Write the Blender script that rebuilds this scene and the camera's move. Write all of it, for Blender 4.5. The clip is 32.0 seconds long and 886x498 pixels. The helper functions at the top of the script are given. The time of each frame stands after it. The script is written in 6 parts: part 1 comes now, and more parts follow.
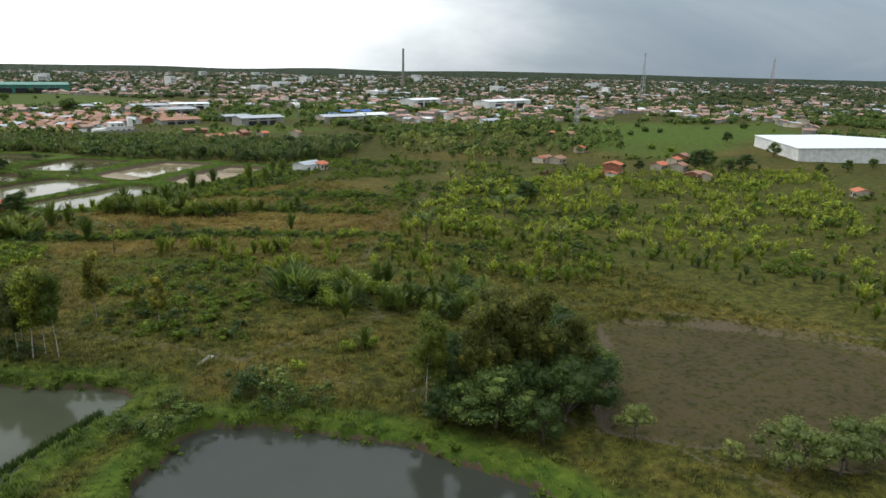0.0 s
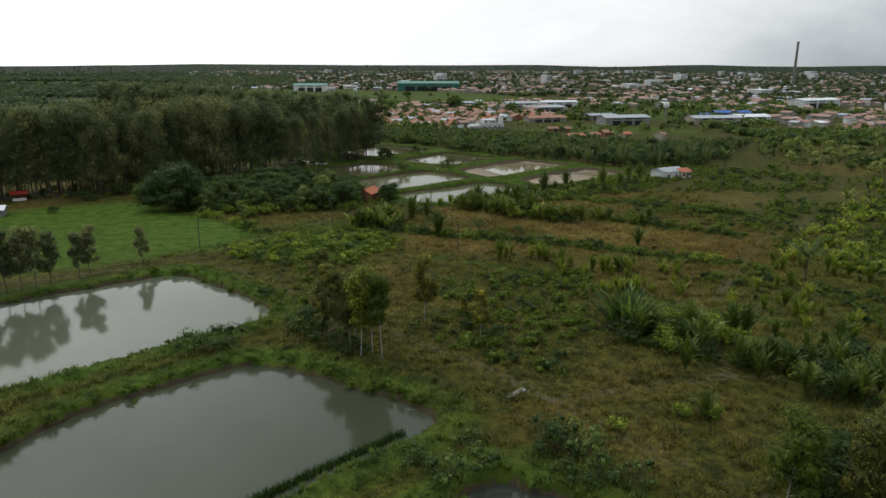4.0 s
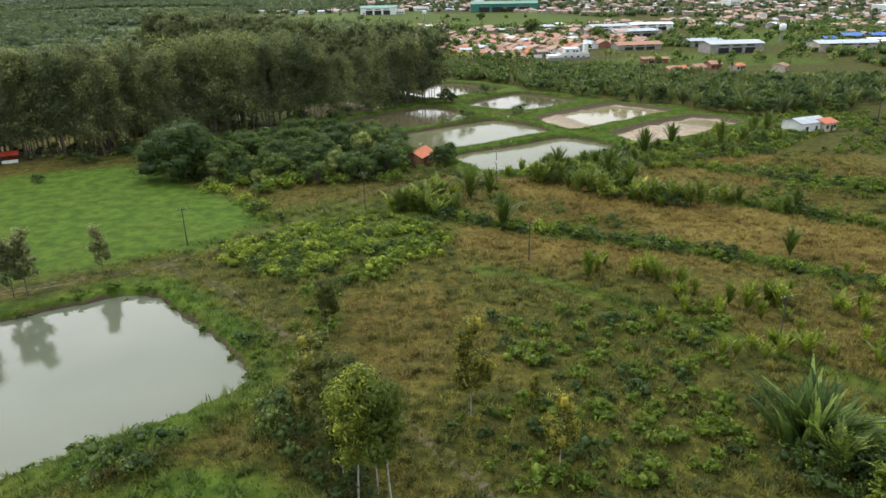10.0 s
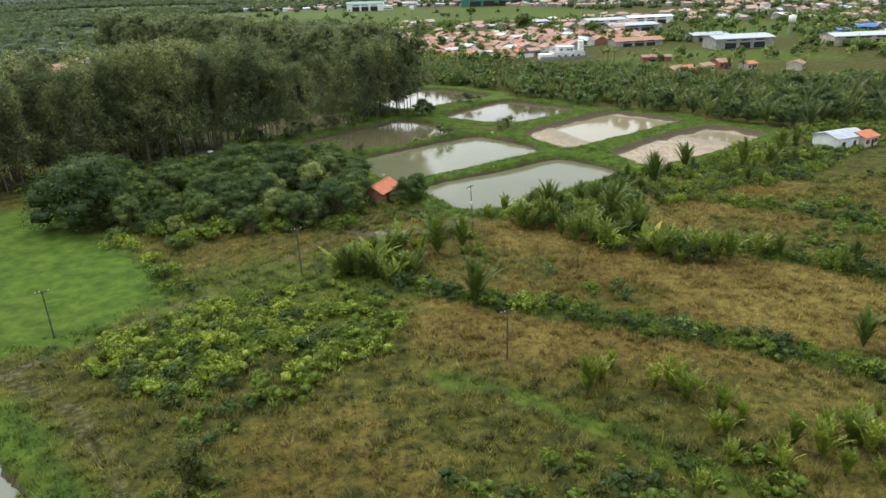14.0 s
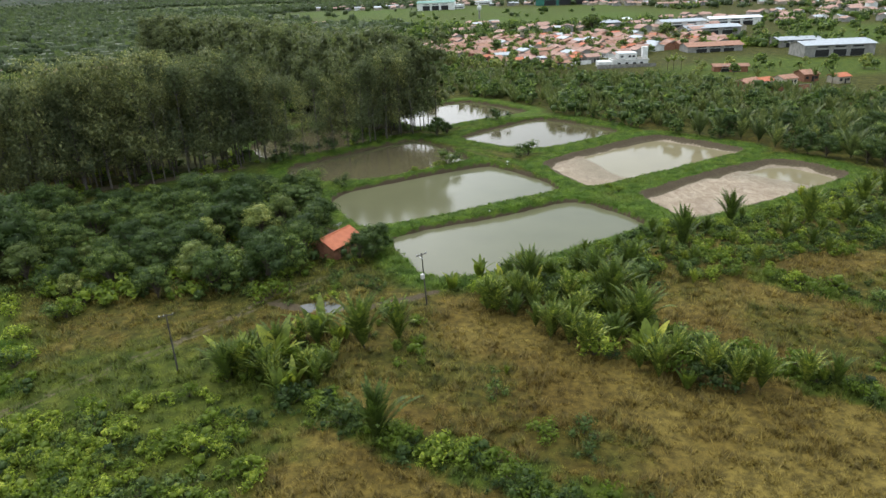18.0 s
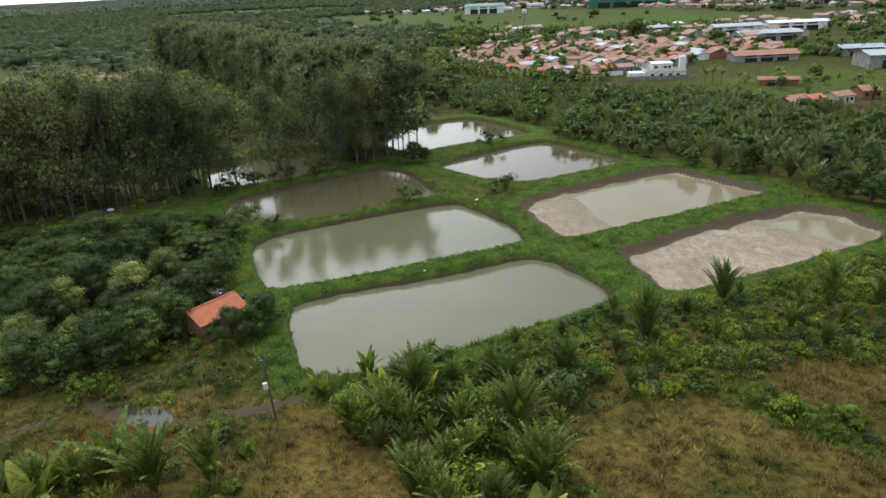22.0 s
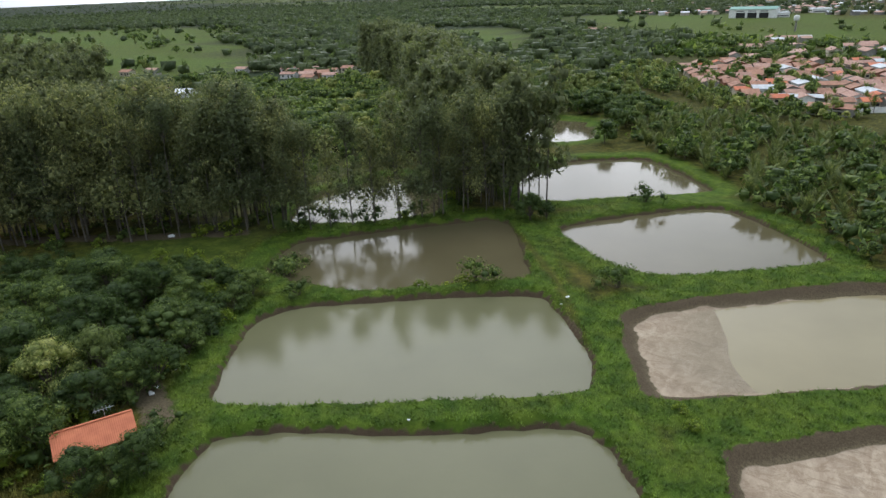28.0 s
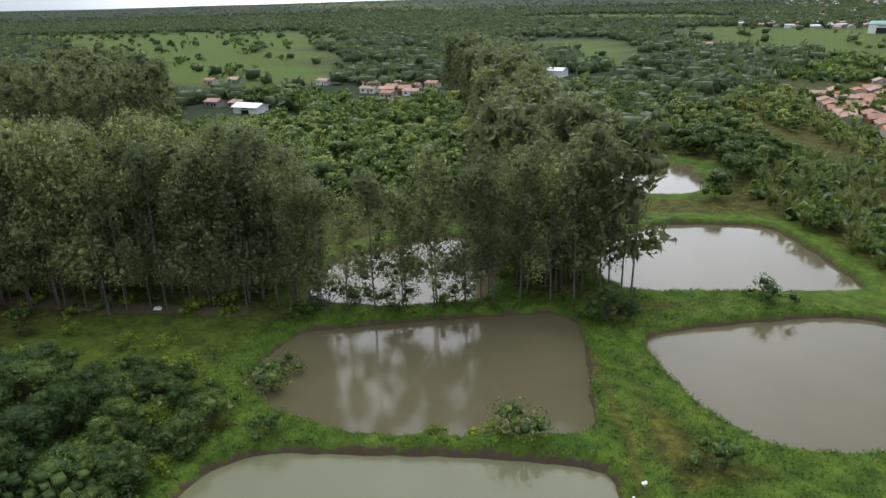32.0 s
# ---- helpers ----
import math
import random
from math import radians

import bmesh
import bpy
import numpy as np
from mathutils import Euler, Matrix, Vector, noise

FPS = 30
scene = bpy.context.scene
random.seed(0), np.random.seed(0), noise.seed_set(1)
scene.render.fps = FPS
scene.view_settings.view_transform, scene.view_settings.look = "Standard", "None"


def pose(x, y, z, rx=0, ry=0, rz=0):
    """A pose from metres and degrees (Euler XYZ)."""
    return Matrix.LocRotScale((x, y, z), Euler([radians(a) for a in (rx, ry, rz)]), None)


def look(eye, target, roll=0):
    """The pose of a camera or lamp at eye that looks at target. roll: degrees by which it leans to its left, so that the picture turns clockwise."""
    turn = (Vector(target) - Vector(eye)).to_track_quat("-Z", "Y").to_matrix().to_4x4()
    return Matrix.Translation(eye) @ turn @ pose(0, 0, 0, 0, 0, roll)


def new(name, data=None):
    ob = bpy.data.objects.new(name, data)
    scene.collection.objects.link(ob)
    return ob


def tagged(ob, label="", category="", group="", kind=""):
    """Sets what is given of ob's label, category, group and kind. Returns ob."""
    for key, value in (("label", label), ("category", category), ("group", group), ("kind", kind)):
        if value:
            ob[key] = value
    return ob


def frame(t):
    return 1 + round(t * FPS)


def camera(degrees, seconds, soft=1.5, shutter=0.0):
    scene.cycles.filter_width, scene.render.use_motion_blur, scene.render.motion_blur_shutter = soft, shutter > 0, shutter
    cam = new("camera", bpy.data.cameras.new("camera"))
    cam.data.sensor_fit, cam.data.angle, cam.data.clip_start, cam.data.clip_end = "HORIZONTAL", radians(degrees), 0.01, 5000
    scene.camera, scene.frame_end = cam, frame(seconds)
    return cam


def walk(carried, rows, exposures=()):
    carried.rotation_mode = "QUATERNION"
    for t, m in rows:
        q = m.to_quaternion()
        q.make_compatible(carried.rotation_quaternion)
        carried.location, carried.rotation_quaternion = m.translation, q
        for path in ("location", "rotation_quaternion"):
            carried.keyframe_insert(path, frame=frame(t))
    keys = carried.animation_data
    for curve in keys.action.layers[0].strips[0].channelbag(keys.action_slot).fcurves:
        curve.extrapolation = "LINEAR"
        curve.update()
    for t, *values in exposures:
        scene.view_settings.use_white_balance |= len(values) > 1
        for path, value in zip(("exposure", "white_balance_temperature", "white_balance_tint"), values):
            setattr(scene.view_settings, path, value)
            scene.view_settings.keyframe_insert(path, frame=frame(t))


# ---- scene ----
cam = camera(65.5, 32.0)
PATH = [
    (0, (-10.354, -36.221, 47.251), (-9.23, -34.647, 46.74), 1.1),
    (0.5, (-9.393, -34.892, 47.281), (-8.349, -33.266, 46.767), 0.9),
    (1, (-8.341, -33.454, 47.318), (-7.415, -31.759, 46.799), 0.8),
    (1.5, (-7.254, -31.834, 47.336), (-6.468, -30.071, 46.812), 0.7),
    (2, (-6.127, -30.027, 47.333), (-5.492, -28.205, 46.807), 0.6),
    (2.5, (-4.932, -28.006, 47.339), (-4.455, -26.137, 46.811), 0.5),
    (3, (-3.643, -25.674, 47.342), (-3.298, -23.776, 46.814), 0.3),
    (3.5, (-2.428, -23.019, 47.353), (-2.17, -21.107, 46.826), 0.2),
    (4, (-1.325, -19.959, 47.387), (-1.13, -18.039, 46.86), 0.1),
    (4.5, (-0.349, -16.488, 47.384), (-0.213, -14.562, 46.86), -0.0),
    (6.5, (2.849, -0.279, 47.632), (2.826, 1.653, 47.114), -0.4),
    (7, (3.438, 4.032, 47.714), (3.408, 5.955, 47.166), -0.4),
    (7.5, (3.909, 8.552, 47.862), (3.88, 10.46, 47.263), -0.6),
    (8, (4.364, 13.184, 48.07), (4.335, 15.074, 47.416), -0.8),
    (8.5, (4.703, 17.827, 48.251), (4.675, 19.698, 47.546), -0.9),
    (9, (4.947, 22.485, 48.394), (4.921, 24.349, 47.67), -1.0),
    (9.5, (5.219, 27.145, 48.492), (5.195, 29.007, 47.764), -1.0),
    (10, (5.425, 31.838, 48.586), (5.402, 33.7, 47.855), -1.1),
    (10.5, (5.515, 36.644, 48.66), (5.495, 38.504, 47.926), -1.1),
    (11, (5.664, 41.454, 48.707), (5.645, 43.313, 47.968), -1.2),
    (11.5, (6.014, 46.229, 48.704), (5.995, 48.087, 47.966), -1.3),
    (12, (6.652, 50.894, 48.706), (6.632, 52.752, 47.967), -1.5),
    (12.5, (7.618, 55.379, 48.713), (7.598, 57.237, 47.973), -1.8),
    (13, (8.91, 59.841, 48.737), (8.89, 61.698, 47.995), -1.9),
    (13.5, (10.536, 64.299, 48.784), (10.516, 66.156, 48.04), -2.0),
    (14, (12.53, 68.781, 48.815), (12.51, 70.637, 48.068), -2.1),
    (14.5, (14.789, 73.292, 48.809), (14.77, 75.147, 48.06), -2.2),
    (16.5, (25.356, 91.355, 48.806), (25.222, 93.205, 48.058), -2.5),
    (17, (28.002, 95.936, 48.806), (27.816, 97.782, 48.06), -2.5),
    (17.5, (30.643, 100.374, 48.799), (30.416, 102.216, 48.054), -2.5),
    (18, (33.304, 104.688, 48.794), (33.057, 106.528, 48.049), -2.5),
    (18.5, (36.046, 108.927, 48.754), (35.782, 110.765, 48.01), -2.6),
    (19, (38.833, 113.149, 48.705), (38.543, 114.984, 47.963), -2.7),
    (19.5, (41.521, 117.428, 48.643), (41.205, 119.259, 47.904), -2.8),
    (20, (44.017, 121.768, 48.546), (43.679, 123.596, 47.808), -2.8),
    (20.5, (46.36, 126.036, 48.412), (46.004, 127.861, 47.675), -2.9),
    (21, (48.616, 130.142, 48.272), (48.241, 131.965, 47.538), -3.0),
    (21.5, (50.915, 134.342, 48.194), (50.518, 136.161, 47.461), -3.1),
    (22, (53.22, 138.57, 48.171), (52.802, 140.383, 47.439), -3.0),
    (22.5, (55.557, 142.792, 48.185), (55.116, 144.6, 47.453), -3.0),
    (23, (57.948, 147.06, 48.201), (57.478, 148.862, 47.471), -3.1),
    (23.5, (60.272, 151.269, 48.184), (59.773, 153.063, 47.455), -3.1),
    (24, (62.344, 155.508, 48.165), (61.812, 157.293, 47.437), -3.1),
    (24.5, (64.037, 159.919, 48.187), (63.46, 161.691, 47.46), -3.1),
    (26.5, (68.947, 178.042, 48.755), (68.144, 179.724, 48.03), -2.6),
    (27, (69.058, 182.419, 48.833), (68.149, 184.048, 48.112), -2.5),
    (27.5, (68.635, 186.77, 48.915), (67.636, 188.347, 48.199), -2.2),
    (28, (67.94, 191.094, 49.019), (66.898, 192.645, 48.304), -2.1),
    (28.5, (66.968, 195.516, 49.219), (65.901, 197.047, 48.502), -2.2),
    (29, (65.691, 199.966, 49.511), (64.603, 201.483, 48.794), -2.1),
    (29.5, (64.099, 204.474, 49.89), (62.976, 205.966, 49.175), -2.0),
    (30, (62.27, 209.007, 50.313), (61.103, 210.467, 49.601), -1.9),
    (30.5, (60.265, 213.577, 50.727), (59.059, 215.006, 50.017), -1.8),
    (31, (58.023, 218.18, 51.092), (56.798, 219.595, 50.386), -1.7),
    (31.5, (55.569, 222.777, 51.355), (54.33, 224.181, 50.654), -1.6),
    (32, (53.114, 227.372, 51.492), (51.853, 228.761, 50.797), -1.5),
]
EXPOSURES = ((0.0, -0.15, 6450, 9), (2.0, -0.45, 6450, 9), (4.0, -0.75, 6450, 9), (7.0, -0.6, 6450, 9), (8.0, -0.2, 6450, 9), (9.0, 0.25, 6450, 10), (13.0, 0.4, 6400, 10), (19.0, 0.18, 6250, 10), (24.0, -0.12, 6200, 11), (28.0, -0.12, 6150, 12), (32.0, 0.12, 6100, 13))
walk(cam, [(t, look(eye, target, roll)) for t, eye, target, roll in PATH], EXPOSURES)

# ---- world, sun ----
SUN_DIR = Vector((-0.25, 0.34, 0.91)).normalized()
PATCH_DIR = Vector((-0.56, 0.74, 0.30)).normalized()
BAND_DIR = Vector((-0.10, 0.97, 0.22)).normalized()
world = bpy.data.worlds.new("overcast_sky")
scene.world = world
world.use_nodes = True
wt = world.node_tree
wt.nodes.clear()


def sock(tree, socket, value):
    if hasattr(value, "is_output"):
        tree.links.new(value, socket)
    elif value is not None:
        socket.default_value = value


def n_math(tree, op, a, b=0.0, clamp=False):
    n = tree.nodes.new("ShaderNodeMath")
    n.operation, n.use_clamp = op, clamp
    sock(tree, n.inputs[0], a)
    sock(tree, n.inputs[1], b)
    return n.outputs[0]


def n_range(tree, v, a, b, c=0.0, d=1.0):
    n = tree.nodes.new("ShaderNodeMapRange")
    n.interpolation_type = "SMOOTHSTEP"
    for k, x in enumerate((v, a, b, c, d)):
        sock(tree, n.inputs[k], x)
    return n.outputs[0]


def n_mix(tree, f, a, b, blend="MIX"):
    n = tree.nodes.new("ShaderNodeMix")
    n.data_type, n.blend_type = "RGBA", blend
    sock(tree, n.inputs[0], f)
    sock(tree, n.inputs[6], a if hasattr(a, "is_output") else (*a, 1))
    sock(tree, n.inputs[7], b if hasattr(b, "is_output") else (*b, 1))
    return n.outputs[2]


def n_noise(tree, vec, scale, detail=3.0, rough=0.55, dist=0.0):
    n = tree.nodes.new("ShaderNodeTexNoise")
    sock(tree, n.inputs["Vector"], vec)
    n.inputs["Scale"].default_value, n.inputs["Detail"].default_value = scale, detail
    n.inputs["Roughness"].default_value, n.inputs["Distortion"].default_value = rough, dist
    return n.outputs[0]


def n_scaled(tree, vec, s):
    n = tree.nodes.new("ShaderNodeVectorMath")
    n.operation = "MULTIPLY"
    sock(tree, n.inputs[0], vec)
    n.inputs[1].default_value = s
    return n.outputs[0]


def n_coord(tree, which):
    return tree.nodes.new("ShaderNodeTexCoord").outputs[which]


def n_attr(tree, name):
    n = tree.nodes.new("ShaderNodeAttribute")
    n.attribute_name = name
    return n.outputs["Fac"]


ray = n_coord(wt, "Generated")
sky = wt.nodes.new("ShaderNodeTexSky")
sky.sky_type, sky.sun_disc = "NISHITA", False
sky.sun_elevation, sky.sun_rotation = math.asin(SUN_DIR.z), math.atan2(SUN_DIR.x, SUN_DIR.y)
sky.dust_density = 4.0
dotn = wt.nodes.new("ShaderNodeVectorMath")
dotn.operation = "DOT_PRODUCT"
flat = wt.nodes.new("ShaderNodeVectorMath")
flat.operation = "NORMALIZE"
wt.links.new(n_scaled(wt, ray, (1, 1, 6)), flat.inputs[0])
wt.links.new(flat.outputs[0], dotn.inputs[0])
dotn.inputs[1].default_value = BAND_DIR
toward = dotn.outputs["Value"]
clouds = n_noise(wt, n_scaled(wt, ray, (1, 1, 3.2)), 2.1, 6, 0.58, 0.5)
cloud_col = n_mix(wt, n_range(wt, clouds, 0.34, 0.66), (0.58, 0.67, 0.74), (0.84, 0.91, 0.95))
glow = n_range(wt, n_math(wt, "ADD", toward, n_math(wt, "MULTIPLY", n_math(wt, "SUBTRACT", clouds, 0.5), 0.30)), 0.60, 1.0)
parts = wt.nodes.new("ShaderNodeSeparateXYZ")
wt.links.new(ray, parts.inputs[0])
overhead = n_math(wt, "ADD", 1.0, n_math(wt, "MULTIPLY", n_math(wt, "MAXIMUM", parts.outputs[2], 0.0), 1.7))
dome = n_mix(wt, 1.0, cloud_col, wt.nodes.new("ShaderNodeCombineColor").outputs[0], "MULTIPLY")
joined = wt.nodes["Combine Color"]
for k in range(3):
    wt.links.new(overhead, joined.inputs[k])
away = wt.nodes.new("ShaderNodeVectorMath")
away.operation = "DOT_PRODUCT"
wt.links.new(ray, away.inputs[0])
away.inputs[1].default_value = Vector((0.94, 0.34, 0.0))
dome = n_mix(wt, n_range(wt, away.outputs["Value"], 0.80, 1.0), dome, n_mix(wt, 1.0, dome, (0.62, 0.68, 0.74), "MULTIPLY"))
bright = n_mix(wt, glow, dome, (2.3, 2.33, 2.34))
lobe_dot = wt.nodes.new("ShaderNodeVectorMath")
lobe_dot.operation = "DOT_PRODUCT"
wt.links.new(ray, lobe_dot.inputs[0])
lobe_dot.inputs[1].default_value = PATCH_DIR
lobe = n_math(wt, "POWER", n_range(wt, lobe_dot.outputs["Value"], 0.72, 1.0), 2.0)
lobe = n_math(wt, "MULTIPLY", lobe, n_range(wt, clouds, 0.3, 0.7, 0.7, 1.2))
bright = n_mix(wt, lobe, bright, (3.7, 3.74, 3.78))
nishita = n_mix(wt, 1.0, sky.outputs[0], (0.08, 0.08, 0.08), "MULTIPLY")
total = n_mix(wt, 0.88, nishita, bright)
bg = wt.nodes.new("ShaderNodeBackground")
wt.links.new(total, bg.inputs[0])
bg.inputs[1].default_value = 0.85
wout = wt.nodes.new("ShaderNodeOutputWorld")
wt.links.new(bg.outputs[0], wout.inputs[0])

sun_data = bpy.data.lights.new("sun", "SUN")
sun_data.energy, sun_data.angle, sun_data.color = 1.5, radians(36), (1.0, 0.97, 0.92)
sun = new("sun", sun_data)
sun.matrix_world = look(SUN_DIR * 300, (0, 0, 0))

# ---- materials ----


def material(name):
    m = bpy.data.materials.new(name)
    m.use_nodes = True
    t = m.node_tree
    return m, t, t.nodes["Principled BSDF"]


def bump(t, shader, height, strength, distance):
    n = t.nodes.new("ShaderNodeBump")
    n.inputs["Strength"].default_value, n.inputs["Distance"].default_value = strength, distance
    t.links.new(height, n.inputs["Height"])
    t.links.new(n.outputs[0], shader.inputs["Normal"])


def surface(name, a, b, scale=1.0, rough=0.8, metal=0.0, relief=0.0, per_object=0.0, spec=0.3):
    """A plain real surface: two tones in coarse stains and fine grain."""
    m, t, p = material(name)
    co = n_coord(t, "Object")
    stain = n_range(t, n_noise(t, co, scale, 4), 0.35, 0.65)
    grain = n_noise(t, co, scale * 14, 3)
    f = n_math(t, "ADD", n_math(t, "MULTIPLY", stain, 0.7), n_math(t, "MULTIPLY", grain, 0.3), True)
    c = n_mix(t, f, a, b)
    if per_object:
        r = t.nodes.new("ShaderNodeObjectInfo").outputs["Random"]
        c = n_mix(t, 1.0, c, n_mix(t, r, (1 - per_object,) * 3, (1, 1, 1)), "MULTIPLY")
    t.links.new(c, p.inputs["Base Color"])
    p.inputs["Roughness"].default_value, p.inputs["Metallic"].default_value = rough, metal
    p.inputs["Specular IOR Level"].default_value = spec
    if relief:
        bump(t, p, grain, 0.6, relief)
    return m


def foliage(name, dark, light, tip, through_leaf=0.45, rough=0.55, gloss=0.22):
    """Leaves: each blade and each plant has its own tone; some light passes through."""
    m, t, p = material(name)
    isl = t.nodes.new("ShaderNodeNewGeometry").outputs["Random Per Island"]
    own = t.nodes.new("ShaderNodeObjectInfo").outputs["Random"]
    c = n_mix(t, isl, dark, light)
    c = n_mix(t, n_range(t, n_math(t, "ADD", isl, n_math(t, "MULTIPLY", own, 0.5)), 0.95, 1.5), c, tip)
    c = n_mix(t, 1.0, c, n_mix(t, own, (0.66, 0.70, 0.62), (1.32, 1.24, 1.0)), "MULTIPLY")
    tuft = n_noise(t, n_coord(t, "Object"), 1.7, 3, 0.6)
    c = n_mix(t, 1.0, c, n_mix(t, n_range(t, tuft, 0.3, 0.7), (0.66, 0.68, 0.62), (1.27, 1.25, 1.10)), "MULTIPLY")
    t.links.new(c, p.inputs["Base Color"])
    p.inputs["Roughness"].default_value, p.inputs["Specular IOR Level"].default_value = rough, gloss
    tr = t.nodes.new("ShaderNodeBsdfTranslucent")
    t.links.new(n_mix(t, 1.0, c, (1.15, 1.22, 0.8), "MULTIPLY"), tr.inputs[0])
    mx = t.nodes.new("ShaderNodeMixShader")
    mx.inputs[0].default_value = through_leaf
    t.links.new(p.outputs[0], mx.inputs[1])
    t.links.new(tr.outputs[0], mx.inputs[2])
    t.links.new(mx.outputs[0], t.nodes["Material Output"].inputs[0])
    return m


def cover_colour(t, co, grain):
    """Grass colour from the land cover: plain scrub, dry straw, lush green, dirt, wet mud. Shade between tufts is
    painted in.
    """
    big = n_noise(t, co, 0.045, 4, 0.6)
    mid = n_noise(t, co, 0.32, 4, 0.6)
    c = n_mix(t, n_range(t, mid, 0.3, 0.7), (0.055, 0.063, 0.012), (0.142, 0.134, 0.025))
    dry = n_math(t, "ADD", n_attr(t, "dry"), n_math(t, "MULTIPLY", n_math(t, "SUBTRACT", mid, 0.5), 1.1), True)
    dry_c = n_mix(t, n_range(t, big, 0.35, 0.65), (0.118, 0.083, 0.020), (0.186, 0.142, 0.038))
    c = n_mix(t, n_range(t, dry, 0.15, 0.95), c, dry_c)
    lush_c = n_mix(t, n_range(t, mid, 0.3, 0.7), (0.040, 0.086, 0.009), (0.092, 0.156, 0.017))
    c = n_mix(t, n_math(t, "MULTIPLY", n_attr(t, "lush"), n_range(t, n_noise(t, co, 0.11, 4, 0.6), 0.25, 0.6, 0.82, 1.0)), c, lush_c)
    c = n_mix(t, n_attr(t, "wooded"), c, n_mix(t, mid, (0.026, 0.042, 0.018), (0.052, 0.075, 0.032)))
    # painted shading: shaded gaps darker, lit tuft tops brighter, by noise
    tuft = n_range(t, n_noise(t, co, 0.9, 8, 0.72), 0.32, 0.68)
    rough = n_math(t, "SUBTRACT", 1.0, n_math(t, "MULTIPLY", n_attr(t, "lush"), 0.8))
    c = n_mix(t, rough, c, n_mix(t, 1.0, c, n_mix(t, tuft, (0.50, 0.51, 0.54), (1.52, 1.50, 1.38)), "MULTIPLY"))
    return n_mix(t, 1.0, c, n_mix(t, grain, (0.72, 0.72, 0.72), (1.22, 1.22, 1.22)), "MULTIPLY")


def ground_material():
    m, t, p = material("grassland_soil")
    co = n_coord(t, "Object")
    fine = n_noise(t, co, 3.6, 6, 0.75)
    # ground colour darkened to stand for shade between the blades
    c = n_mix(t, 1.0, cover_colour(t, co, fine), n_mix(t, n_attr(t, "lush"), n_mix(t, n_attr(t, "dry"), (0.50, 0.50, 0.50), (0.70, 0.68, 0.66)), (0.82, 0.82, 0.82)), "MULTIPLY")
    edge = n_math(t, "MULTIPLY", n_math(t, "SUBTRACT", n_noise(t, co, 0.9, 4, 0.65), 0.5), 1.3)
    dirt = n_range(t, n_math(t, "ADD", n_attr(t, "dirt"), edge), 0.35, 0.75)
    soil = n_mix(t, n_range(t, fine, 0.32, 0.68), (0.056, 0.044, 0.026), (0.138, 0.112, 0.070))
    soil = n_mix(t, n_math(t, "MULTIPLY", n_attr(t, "wet"), n_math(t, "SUBTRACT", 1.0, n_range(t, n_attr(t, "mud"), 0.1, 0.4))), soil, n_mix(t, fine, (0.038, 0.027, 0.017), (0.085, 0.060, 0.038)))
    c = n_mix(t, dirt, c, soil)
    streak = n_noise(t, n_scaled(t, co, (0.5, 0.22, 1)), 0.9, 8, 0.7, 1.1)
    channel = n_math(t, "ABSOLUTE", n_math(t, "SUBTRACT", n_noise(t, n_scaled(t, co, (0.5, 1.0, 1)), 0.5, 8, 0.7, 0.9), 0.5))
    channel = n_range(t, channel, 0.0, 0.055)
    wet = n_noise(t, co, 0.16, 4, 0.6)
    mud_c = n_mix(t, n_range(t, streak, 0.32, 0.68), (0.250, 0.190, 0.135), (0.365, 0.295, 0.216))
    mud_c = n_mix(t, n_range(t, wet, 0.5, 0.85), mud_c, (0.185, 0.140, 0.105))
    mud_c = n_mix(t, channel, n_mix(t, 1.0, mud_c, (0.86, 0.83, 0.80), "MULTIPLY"), mud_c)
    mud_c = n_mix(t, n_math(t, "MULTIPLY", n_attr(t, "wet"), 0.75), mud_c, (0.205, 0.172, 0.122))
    mud = n_range(t, n_attr(t, "mud"), 0.4, 0.6)
    c = n_mix(t, mud, c, mud_c)
    t.links.new(c, p.inputs["Base Color"])
    sock(t, p.inputs["Roughness"], n_math(t, "SUBTRACT", 0.92, n_math(t, "MULTIPLY", mud, n_range(t, streak, 0.5, 0.7, 0.1, 0.45))))
    p.inputs["Specular IOR Level"].default_value = 0.10
    relief = n_math(t, "MULTIPLY", fine, n_math(t, "SUBTRACT", 1.0, n_math(t, "MULTIPLY", mud, 0.6)))
    relief = n_math(t, "ADD", relief, n_math(t, "MULTIPLY", n_math(t, "MULTIPLY", mud, channel), 0.2))
    bump(t, p, relief, 0.7, 0.2)
    return m


def grass_material():
    m, t, p = material("grass_blades")
    isl = t.nodes.new("ShaderNodeNewGeometry").outputs["Random Per Island"]
    # blades painted brighter than the ground, as lit tops over shaded gaps
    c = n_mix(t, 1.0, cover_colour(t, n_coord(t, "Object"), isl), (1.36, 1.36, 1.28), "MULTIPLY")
    t.links.new(c, p.inputs["Base Color"])
    p.inputs["Roughness"].default_value, p.inputs["Specular IOR Level"].default_value = 0.6, 0.3
    tr = t.nodes.new("ShaderNodeBsdfTranslucent")
    t.links.new(c, tr.inputs[0])
    mx = t.nodes.new("ShaderNodeMixShader")
    mx.inputs[0].default_value = 0.5
    t.links.new(p.outputs[0], mx.inputs[1])
    t.links.new(tr.outputs[0], mx.inputs[2])
    t.links.new(mx.outputs[0], t.nodes["Material Output"].inputs[0])
    return m


